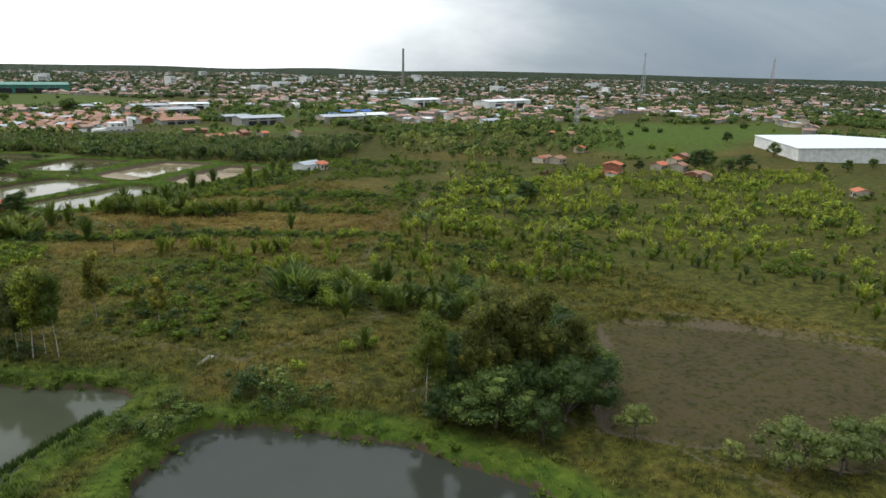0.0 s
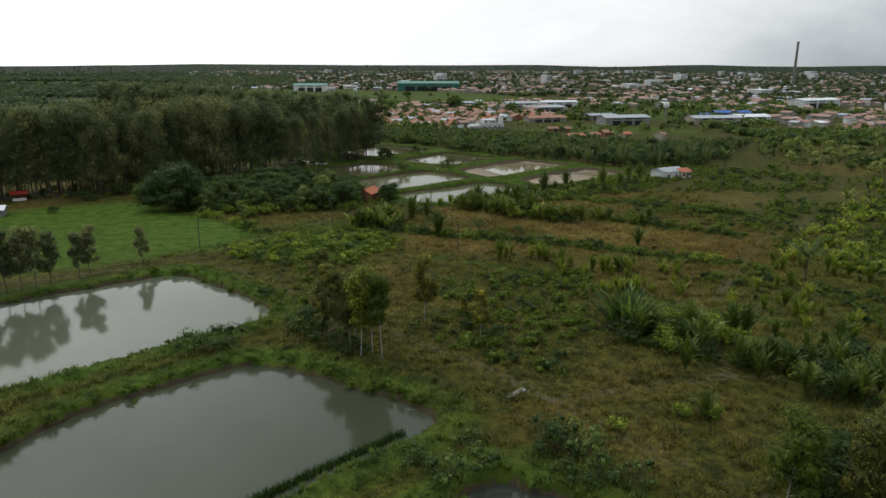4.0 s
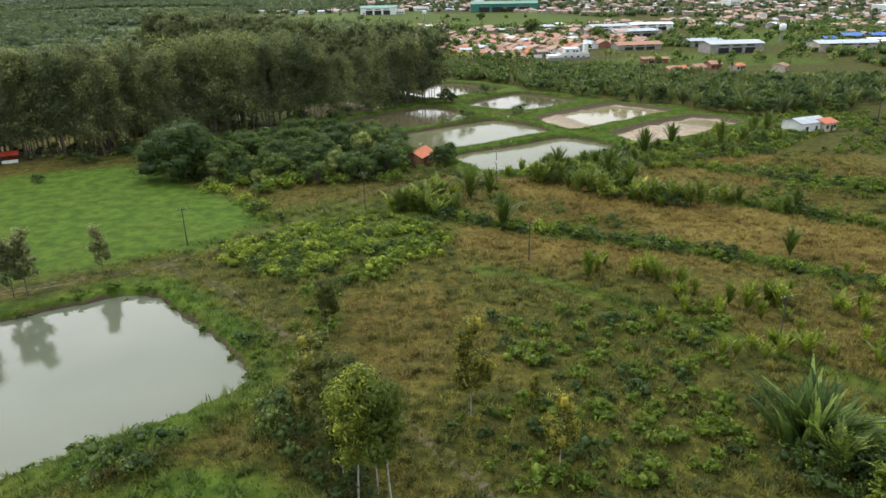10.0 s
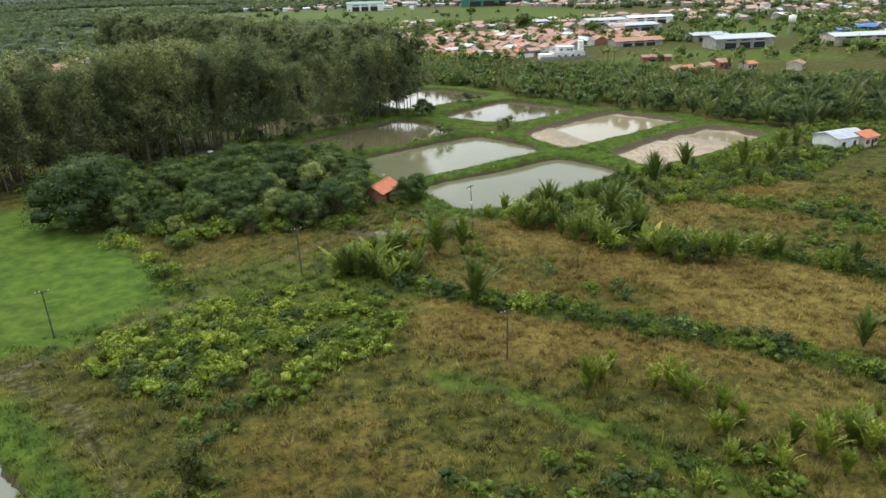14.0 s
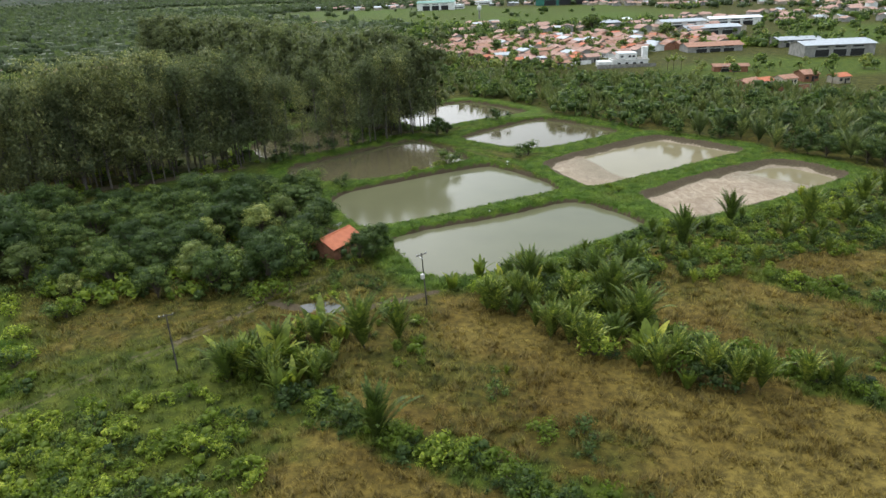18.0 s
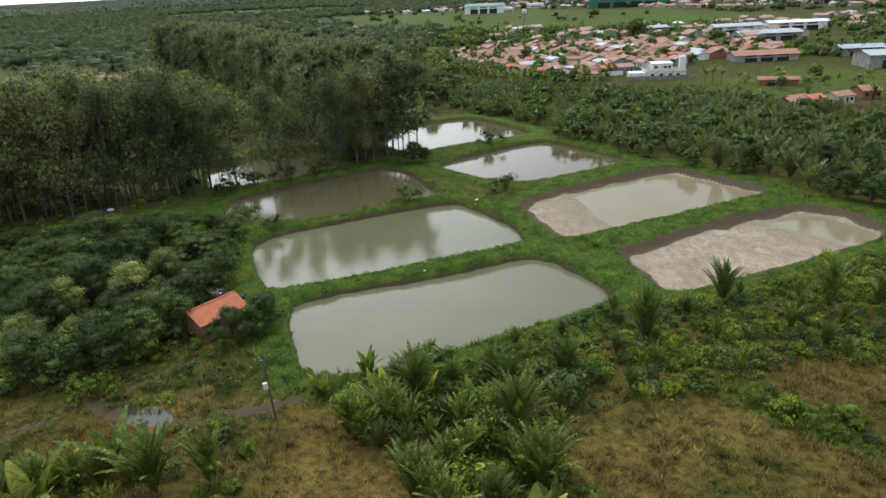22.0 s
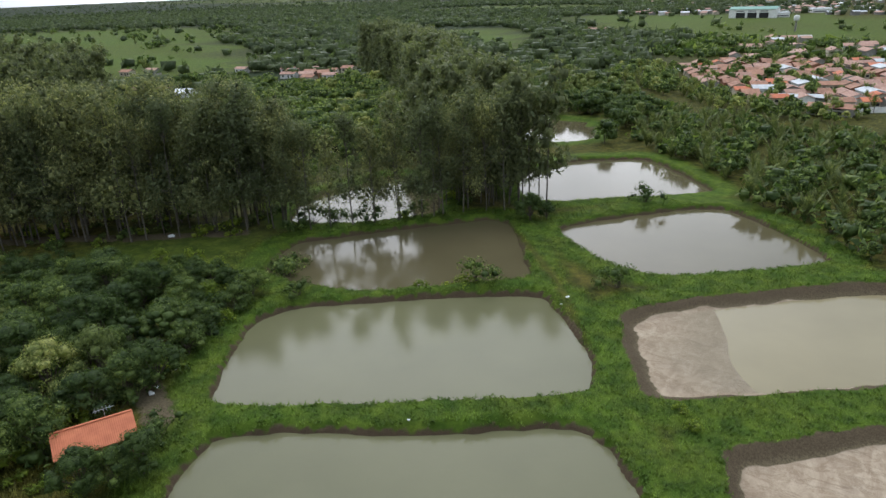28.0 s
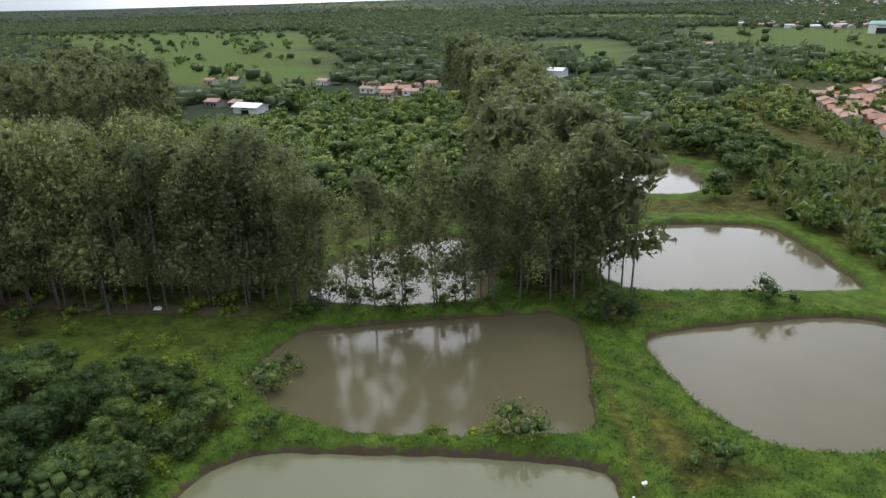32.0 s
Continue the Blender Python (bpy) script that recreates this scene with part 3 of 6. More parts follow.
def land(x, y):
    """Height and land cover of the ground."""
    x, y = np.asarray(x, float), np.asarray(y, float)
    h = 0.45 * (vnoise(x / 17, y / 17, 3) - 0.5) + 0.35 * (vnoise(x / 4.3, y / 4.3, 5) - 0.5)
    dirt, mud, lush, wet = np.zeros(x.shape), np.zeros(x.shape), np.zeros(x.shape), np.zeros(x.shape)
    wob = 1.4 * (vnoise(x / 3.1, y / 3.1, 8) - 0.5) + 0.8 * (vnoise(x / 1.3, y / 1.3, 9) - 0.5)
    big = vnoise(x / 30, y / 30, 12)
    dry = smooth(big + 0.4 * vnoise(x / 8, y / 8, 13), 0.45, 0.95) * 0.58
    field = smooth(line_distance([(16, 180), (60, 160), (110, 132)], x, y) + 3 * wob, 40, 18)
    field = np.maximum(field, smooth(np.minimum(line_distance([(22, 176), (46, 174), (70, 172)], x, y), line_distance([(60, 196), (74, 204), (88, 214)], x, y)) + 3 * wob, 18, 9))
    dry = np.maximum(dry * smooth(y, 460, 300), field * (0.40 + 0.60 * smooth(vnoise(x / 14, y / 14, 21), 0.2, 0.6)))
    weeds = smooth(np.hypot(x + 16, (y - 171) * 1.3) + 5 * wob, 30, 15)
    dry, lush = dry * (1 - 0.85 * weeds), np.maximum(lush, 0.4 * weeds)
    shade = smooth(np.hypot(x + 45, y - 262), 34, 16)
    dry, lush = dry * (1 - shade), np.maximum(lush, 0.55 * shade)
    for n, poly in list(PONDS.items()) + list(BASINS.items()):
        c, reach = poly.mean(0), np.ptp(poly, axis=0).max() / 2 + 22
        k = (np.abs(x - c[0]) < reach) & (np.abs(y - c[1]) < reach)
        if not k.any():
            continue
        xs, ys = x[k], y[k]
        d = outline_distance(poly, xs, ys) + wob[k] * (0.75 if n in ("broad", "reedy", "corner") else 0.5)
        if n in BASINS:
            u = ((xs - c[0]) * 0.80 + (ys - c[1]) * 0.60) / (np.ptp(poly[:, 0]) * 0.5)
            bed = -1.50 - 0.42 * u + 0.22 * (vnoise(xs / 10, ys / 10, 31) - 0.5)
            wet[k] = np.maximum(wet[k], 0.65 * smooth(np.abs(d + 0.4), 1.6, 0.6))
            wet[k] = np.maximum(wet[k], smooth(d, -1.5, -3) * smooth(bed + (1.32 if n == "mud_one" else 1.66), 0.26, 0.0))
            prof = np.maximum(bed, 0.1 + 0.62 * (d - 0.2))
            ragged = 1.3 * vnoise(xs / 5, ys / 5, 36)
            mud[k] = np.maximum(mud[k], smooth(d, -0.6 - ragged, -1.7 - ragged))
            dirt[k] = np.maximum(dirt[k], smooth(d, 0.5 + 0.5 * vnoise(xs / 4, ys / 4, 34), -0.1))
        else:
            prof = np.maximum(WATER_Z - 0.9, WATER_Z + d * 1.7)
            ledge = 0.15 + 0.4 * vnoise(xs / 3, ys / 3, 33)
            dirt[k] = np.maximum(dirt[k], smooth(d, ledge + 0.25, ledge - 0.15))
            wet[k] = np.maximum(wet[k], smooth(d, 0.9, 0.4))
        h[k] = np.where(d < 1.6, np.minimum(h[k] + 0.2, prof), h[k] + 0.2 * smooth(d, 7, 2))
        rough = n in ("broad", "reedy", "corner")
        l = smooth(d, 8.0, 3.5) * (0.55 + 0.45 * vnoise(xs / 7, ys / 7, 14)) if rough else smooth(d, 8.5, 4.5) * 0.92
        lush[k] = np.maximum(lush[k], l * (0.8 + 0.2 * vnoise(xs / 5, ys / 5, 35)))
        dry[k] *= 1 - smooth(d, 10, 5)
    d = outline_distance(DRY_BASIN, x, y) + wob
    h = np.where(d < 2, np.minimum(h, np.maximum(-1.5 + 0.3 * vnoise(x / 3, y / 3, 40), -0.1 + 0.7 * (d - 1))), h)
    dirt = np.maximum(dirt, smooth(np.abs(d + 0.6), 1.9, 0.6) * (0.45 + 0.6 * vnoise(x / 6, y / 6, 41)))
    dry = np.where(d < 0, 0.65 * smooth(d, 0, -3), dry)
    sunk = smooth(d, 0, -3)
    dirt, wet = np.maximum(dirt, 0.52 * sunk), np.maximum(wet, sunk)
    lush = np.maximum(lush, smooth(outline_distance(PASTURE, x, y) + 3 * wob, 4, -4) * (0.85 + 0.15 * big))
    h = h * (1 - 0.97 * smooth(outline_distance(PASTURE, x, y), 3, -3))
    for line in TRAILS:
        d = line_distance(line, x, y) + 0.45 * wob
        rut = np.maximum(smooth(np.abs(d - 0.7), 0.65, 0.15), 0.4 * smooth(d, 1.7, 1.0)) * (0.56 + 0.14 * vnoise(x / 7, y / 7, 47))
        dirt = np.maximum(dirt, rut)
        h = h - 0.12 * smooth(d, 1.6, 0.6)
    lush = np.maximum(lush, 0.6 * smooth(line_distance(GREEN_TRACK, x, y) + wob, 2.2, 1.0))
    worn = smooth(line_distance(FOOTPATH, x, y) + 0.3 * wob, 1.1, 0.3)
    lush, dirt = lush * (1 - 0.8 * worn), np.maximum(dirt, 0.3 * worn)
    for line in SHRUB_ROWS:
        d = line_distance(line, x, y) + 2 * wob
        dry = dry * smooth(d, 1.5, 4)
        lush = np.maximum(lush, smooth(d, 3.2, 1.6) * 0.5)
    dirt = np.maximum(dirt, 0.55 * smooth(outline_distance(TOWN, x, y), 6, -6) * vnoise(x / 14, y / 14, 46))
    far = np.hypot(x, y)
    meadow = np.zeros(x.shape)
    for poly in MEADOWS:
        edge = outline_distance(poly, x, y) + 26 * (vnoise(x / 28, y / 28, 62) - 0.5)
        meadow = np.maximum(meadow, smooth(edge, 12, -6))
        lush = np.maximum(lush, (0.45 + 0.4 * vnoise(x / 60, y / 60, 63)) * smooth(edge, 12, -6))
        dry = np.where(edge < 0, 0.25 * big, dry)
    slope = smooth(outline_distance(EAST, x, y), 10, -10)
    lush = np.maximum(lush, slope * (0.0 + 0.2 * vnoise(x / 20, y / 20, 44)))
    dry = np.maximum(dry * (1 - 0.5 * slope), slope * (0.1 + 0.25 * vnoise(x / 11, y / 11, 45)))
    hill = smooth(far, 3000, 4250) * (10 + 16 * vnoise(np.arctan2(x, y) * 9, far / 2500, 60))
    wooded = np.maximum(smooth(far, 1500, 2800), smooth(-x, 20, 120) * smooth(y - 0.25 * np.abs(x), 230, 300)) * (1 - lush) * (1 - meadow)
    wooded = np.maximum(wooded, 0.5 * sunk)
    track = smooth(line_distance(MUDDY_TRACK, x, y) + 0.8 * wob, 1.5, 0.5)
    dirt, wet = np.maximum(dirt, 0.8 * track), np.maximum(wet, 0.6 * track)
    for line in YARDS:
        dirt = np.maximum(dirt, smooth(line_distance(line, x, y) + 1.2 * wob, 3.2, 1.0) * 0.95)
    return h * smooth(far, 1500, 800) + hill, np.clip(dirt, 0, 1), mud, dry, lush, wooded, wet


def land_z(x, y):
    return float(land(np.array([x]), np.array([y]))[0][0])


def axis(lo, a, b, hi, step, grow=1.16):
    out, s, v = list(np.arange(a, b, step)), step, b
    while v < hi:
        out.append(v)
        s *= grow
        v += s
    out.append(hi)
    s, v, low = step, a - step, []
    while v > lo:
        low.append(v)
        s *= grow
        v -= s
    return np.array([lo] + low[::-1] + out)


gx, gy = axis(-4700, -104, 126, 4700, 0.8), axis(-700, -14, 392, 4700, 0.8)
GX, GY = np.meshgrid(gx, gy)
gh, g_dirt, g_mud, g_dry, g_lush, g_wood, g_wet = land(GX.ravel(), GY.ravel())
cols, rows_n = len(gx), len(gy)
ii, jj = np.meshgrid(np.arange(rows_n - 1), np.arange(cols - 1), indexing="ij")
q = (ii * cols + jj).ravel()
ground_faces = np.stack([q, q + 1, q + cols + 1, q + cols], 1)
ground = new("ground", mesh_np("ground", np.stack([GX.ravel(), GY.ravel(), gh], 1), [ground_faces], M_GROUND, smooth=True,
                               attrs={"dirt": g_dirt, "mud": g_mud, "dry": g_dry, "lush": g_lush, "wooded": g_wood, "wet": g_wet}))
tagged(ground, "flat grassland with dry strips, green dikes and dirt trails", "ground", kind="structure")


def pond_water(name, poly, z, mat, label):
    """A level sheet of water that runs a little under its banks."""
    c = poly.mean(0)
    grown = c + (poly - c) * (1 + 2.0 / np.linalg.norm(poly - c, axis=1))[:, None]
    v = np.c_[np.vstack([c, grown]), np.full(len(grown) + 1, z)]
    n = len(grown)
    f = np.stack([np.zeros(n, int), np.arange(n) + 1, (np.arange(n) + 1) % n + 1], 1)
    tagged(new(name, mesh_np(name, v, [f], mat)), label, "pond", "fish ponds", "structure")


for pn, mat, label in (
    ("broad", M_WATER_OLIVE, "broad pond of still pale green water between grassy dikes"),
    ("reedy", M_WATER_MURKY, "murky green pond with reeds along its shallow edge"),
    ("corner", M_WATER_DARK, "dark still pond below a weedy bank"),
    ("green", M_WATER_GREEN, "rectangular fish pond of opaque grey-green water"),
    ("middle", M_WATER_GREEN, "rectangular fish pond mirroring a pale cloudy sky"),
    ("shaded", M_WATER, "brown fish pond mirroring tall eucalyptus trunks"),
    ("upper", M_WATER, "fish pond of grey water beside a grassy dike"),
    ("far", M_WATER, "brown fish pond beside dark trees"),
    ("behind", M_WATER, "bright pond seen between eucalyptus trunks"),
    ("small", M_WATER, "small brown pond among trees"),
    ("last", M_WATER, "small shining pond beyond the trees"),
):
    pond_water("water", PONDS[pn], WATER_Z, mat, label)
pond_water("water", BASINS["mud_one"], -1.32, M_WATER_SILT, "shallow ochre water in a half-drained pond with bare mud")
pond_water("water", BASINS["mud_two"], -1.66, M_WATER_SILT, "shallow puddle at the end of a drained mud pond")

# ---- plants: prototypes ----
PROTO = {}


def eucalyptus(seed, height, spread, leaves, leaf_mat, bark, first=0.42, blade=1.0, limbs=15, core=0.5):
    rng = np.random.default_rng(seed)
    k = np.linspace(0, 1, 8)
    lean = rng.normal(size=2) * 0.025 * height
    trunk = np.stack([lean[0] * k**2 + 0.12 * np.sin(5 * k + seed), lean[1] * k**2 + 0.12 * np.cos(4 * k + seed), height * 0.94 * k], 1)
    pieces = [tube(trunk, 0.0068 * height * (1 - 0.85 * k) + 0.01, 6)]
    centres, radii = [], []
    for _ in range(limbs):
        a = first + (0.98 - first) * rng.random()
        base = np.array([np.interp(a, k, trunk[:, n]) for n in range(3)])
        turn, out = rng.random() * 6.28, spread * (0.35 + 0.65 * rng.random()) * (1.2 - 0.75 * a)
        tip = base + [math.cos(turn) * out, math.sin(turn) * out, height * (0.06 + 0.08 * rng.random())]
        pieces.append(tube([base, base * 0.5 + tip * 0.5 + [0, 0, -0.05 * height * 0.2], tip], [0.004 * height, 0.003 * height, 0.0012 * height], 4))
        centres += [tip, base * 0.35 + tip * 0.65]
        s = spread * (0.30 + 0.25 * rng.random())
        radii += [[s, s, s * 1.15], [s * 0.8, s * 0.8, s * 1.1]]
    centres.append(trunk[-1])
    radii.append([spread * 0.4, spread * 0.4, spread * 0.7])
    crown = leaf_blades(rng, centres, radii, leaves, 0.036 * height * blade, 0.019 * height * blade, 0.8, 0.5)
    tv, tf = join(pieces)
    return {"h": height, "trunk": (tv, tf, bark), "crown": (*crown, leaf_mat), "heart": hearts(rng, centres, radii, core, 1), "few": hearts(rng, centres[::3], np.array(radii[::3]), 0.5, 1)}


def broadleaf(seed, height, spread, leaves, leaf_mat, bark, low=0.28, size=0.5, clumps=20):
    rng = np.random.default_rng(seed)
    fork = height * low
    pieces = [tube([(0, 0, -0.2), (0.05, 0.03, fork * 0.5), (0.02, -0.06, fork)], [0.03 * height, 0.024 * height, 0.02 * height], 7)]
    centres, radii = [], []
    for n in range(clumps):
        turn, rise = n * 2.4 + rng.normal() * 0.3, 0.12 + 0.88 * rng.random() ** 0.8
        out = spread * (0.98 - 0.72 * rise**2) * (0.5 + 0.5 * rng.random())
        tip = np.array([math.cos(turn) * out, math.sin(turn) * out, fork + (height - fork) * (0.05 + 0.80 * rise)])
        mid = np.array([tip[0] * 0.45, tip[1] * 0.45, fork + (tip[2] - fork) * 0.55])
        pieces.append(tube([(0, 0, fork * 0.95), mid, tip], [0.012 * height, 0.008 * height, 0.003 * height], 4))
        s = spread * (0.24 + 0.2 * rng.random())
        centres.append(tip)
        radii.append([s, s, s * 0.72])
    crown = leaf_blades(rng, centres, radii, leaves, size, size * 0.65, 0.1, 0.62)
    tv, tf = join(pieces)
    return {"h": height, "trunk": (tv, tf, bark), "crown": (*crown, leaf_mat), "heart": hearts(rng, centres, radii, 0.62, 1), "few": hearts(rng, centres[::3], np.array(radii[::3]) * 1.1, 0.9, 1)}


def shrub(seed, height, spread, leaves, leaf_mat, size=0.34):
    rng = np.random.default_rng(seed)
    pieces, centres, radii = [], [], []
    for n in range(8):
        turn, out = n * 2.4 + rng.normal() * 0.4, spread * rng.random() ** 0.6
        top = height * (0.35 + 0.5 * rng.random()) * (1.1 - 0.45 * out / spread)
        tip = np.array([math.cos(turn) * out, math.sin(turn) * out, top])
        pieces.append(tube([(0, 0, -0.1), tip * [0.5, 0.5, 0.6], tip], [0.05, 0.035, 0.015], 4))
        s = spread * (0.30 + 0.2 * rng.random())
        centres.append(tip * [1, 1, 0.9])
        radii.append([s, s, s * 0.75])
    crown = leaf_blades(rng, centres, radii, leaves, size, size * 0.62, 0.0, 0.7)
    tv, tf = join(pieces)
    return {"h": height, "trunk": (tv, tf, M_BARK_DARK), "crown": (*crown, leaf_mat), "heart": hearts(rng, centres, radii, 0.45, 1), "few": hearts(rng, centres[::3], np.array(radii[::3]) * 1.1, 0.8, 1)}


def frond(rng, turn, rise, length, wide, leaflets=11, base_z=0.0, curl=1.0):
    """One feathered palm leaf: an arched rib with leaflets on both sides."""
    k = np.linspace(0, 1, leaflets)
    droop = curl * (0.35 + 0.35 * rng.random())
    ang = rise - droop * (0.35 * k + 1.9 * k**3)
    step = length / (leaflets - 1)
    r, z = np.cumsum(np.cos(ang)) * step, np.cumsum(np.sin(ang)) * step + base_z
    rib = np.stack([np.cos(turn) * r, np.sin(turn) * r, z], 1)
    rib = np.vstack([[0, 0, base_z], rib])
    side = np.array([-math.sin(turn), math.cos(turn), 0.0])
    d = np.gradient(rib, axis=0)
    d /= np.linalg.norm(d, axis=1)[:, None] + 1e-9
    w = wide * np.sin(np.pi * np.clip(0.12 + 0.86 * np.linspace(0, 1, leaflets + 1), 0, 1)) ** 0.7
    v, f = [], []
    for s in (-1, 1):
        for n in range(1, leaflets + 1):
            out = side * s * w[n] * (0.8 + 0.4 * rng.random()) + d[n] * w[n] * 1.25 + [0, 0, -0.25 * w[n] * rng.random()]
            base = len(v)
            v += [rib[n] - d[n] * step * 0.5, rib[n] + d[n] * step * 0.55, rib[n] + out]
            f.append([base, base + 1, base + 2])
    bones = rib[:: max(2, leaflets // 3)]
    v2, f2 = tube(bones, np.linspace(0.035, 0.008, len(bones)) * length / 3, 3)
    return join([(np.array(v), np.array(f)), (v2, tri(f2))])


def palm(seed, height, trunk_h, fronds, leaf_mat, upright=1.25, wide=0.55, leaflets=13, spray=0.6, arch=0.0):
    rng = np.random.default_rng(seed)
    length = (height - trunk_h) * (1.12 + 0.16 * arch)
    made = []
    for n in range(fronds):
        inner = rng.random()
        made.append(frond(rng, n * 2.4 + rng.normal() * 0.2, upright - spray * (1 - inner) + 0.1 * rng.normal(), length * (0.75 + 0.3 * rng.random()), wide * length / 4, leaflets, trunk_h, (arch or spray) * (0.35 + 0.7 * (1 - inner))))
    cv, cf = join(made)
    k = np.linspace(0, 1, 6)
    tv, tf = tube(np.stack([0.1 * np.sin(2 * k), 0 * k, -0.2 + (trunk_h + 0.35) * k], 1), 0.20 - 0.05 * k, 7)
    return {"h": float(cv[:, 2].max()), "trunk": (tv, tf, M_BARK_DARK), "crown": (cv, cf, leaf_mat)}


def banana(seed, height, leaf_mat, leaves=15, reach=0.75, lean=0.25, blade=1.0):
    """A clump of broad upright leaves."""
    rng = np.random.default_rng(seed)
    pieces = []
    for n in range(leaves):
        turn, out = rng.random() * 6.28, reach * rng.random()
        foot = np.array([math.cos(turn) * out, math.sin(turn) * out, 0.0])
        tilt = lean + 0.55 * rng.random()
        ht, w = height * (0.6 + 0.45 * rng.random()), height * (0.09 + 0.05 * rng.random()) * blade
        d = np.array([math.cos(turn + rng.normal() * 0.6), math.sin(turn + rng.normal() * 0.6), 0.0])
        side = np.array([-d[1], d[0], 0.0])
        v, f = [], []
        for i, k in enumerate(np.linspace(0, 1, 6)):
            c = foot + d * tilt * ht * k**1.6 + [0, 0, ht * (k - 0.16 * k**3)]
            ww = w * (0.12 if k < 0.1 else math.sin(math.pi * min(1, 0.22 + 0.75 * k)) ** 0.8)
            v += [c - side * ww + [0, 0, 0.25 * ww], c, c + side * ww + [0, 0, 0.25 * ww]]
            if i:
                b = 3 * i
                f += [[b - 3, b - 2, b + 1, b], [b - 2, b - 1, b + 2, b + 1]]
        pieces.append((np.array(v), tri(f)))
    cv, cf = join(pieces)
    tv, tf = tube([(0, 0, -0.1), (0, 0.02, height * 0.2), (0, 0, height * 0.4)], [0.16, 0.13, 0.08], 6)
    return {"h": height, "trunk": (tv, tf, M_BUSH), "crown": (cv, cf, leaf_mat)}


PROTO["eucalyptus"] = [eucalyptus(10 + n, 24, 4.6, 3000, M_EUC, M_BARK, 0.20, 0.62, 24, 0.26) for n in range(6)]
PROTO["young_eucalyptus"] = [eucalyptus(30 + n, 12, 2.6, 5800, M_EUC_YOUNG, M_BARK_WHITE, 0.32, 0.8, 28, 0.58) for n in range(3)]
PROTO["slim_tree"] = [eucalyptus(40 + n, 10, 2.1, 2600, M_EUC, M_BARK, 0.22, 1.1, 26) for n in range(3)]
PROTO["bright_tree"] = [eucalyptus(45 + n, 12, 2.4, 6000, M_LEAF_GOLD, M_BARK_WHITE, 0.40, 0.75, 26) for n in range(2)]
PROTO["bare_tree"] = [broadleaf(78, 7, 4.2, 60, M_LEAF, M_BARK, 0.2, 0.3, 26)]
PROTO["broadleaf_tree"] = [broadleaf(50 + n, 10, 5.6, 4200, M_LEAF, M_BARK_DARK, 0.12, 0.38, 24) for n in range(5)]
PROTO["pale_tree"] = [broadleaf(60 + n, 10, 5.0, 3800, M_LEAF_LIGHT, M_BARK_DARK, 0.12, 0.36, 24) for n in range(2)]
PROTO["shade_tree"] = [broadleaf(70, 13, 9.0, 9000, M_LEAF, M_BARK_DARK, 0.07, 0.45, 50)]
PROTO["open_tree"] = [broadleaf(75 + n, 6, 3.4, 1500, M_LEAF_LIGHT, M_BARK, 0.36, 0.32, 14) for n in range(2)]
PROTO["bush"] = [shrub(80 + n, 2.4, 2.0, 420, M_BUSH, 0.32) for n in range(4)]
PROTO["dark_bush"] = [shrub(90 + n, 3.0, 2.4, 560, M_LEAF, 0.32) for n in range(3)]
PROTO["young_palm"] = [palm(100 + n, 6.0, 0.3, 34, M_PALM, 1.58, 0.34, 16, 0.34, 0.75) for n in range(4)]
PROTO["small_palm"] = [palm(110 + n, 3.0, 0.1, 20, M_PALM_YOUNG, 1.56, 0.50, 11, 0.40, 0.55) for n in range(4)]
PROTO["palm"] = [palm(120 + n, 10.0, 5.6, 18, M_PALM, 1.15, 0.5, 18) for n in range(3)]
PROTO["spreading_palm"] = [banana(130, 7.0, M_LEAF, 170, 3.4, 0.22, 0.42)]
PROTO["banana_clump"] = [banana(140 + n, 4.0, M_PALM_YOUNG) for n in range(2)]
PROTO["seedling"] = [palm(150 + n, 3.0, 0.1, 8, M_PALM_YOUNG, 1.45, 0.8, 6, 0.45) for n in range(5)]
PROTO["thicket_palm"] = [palm(160 + n, 6.0, 0.3, 12, M_PALM_GREY, 1.5, 0.65, 9, 0.45) for n in range(5)]
for pr in PROTO["small_palm"]:
    pr["h"] *= 0.72
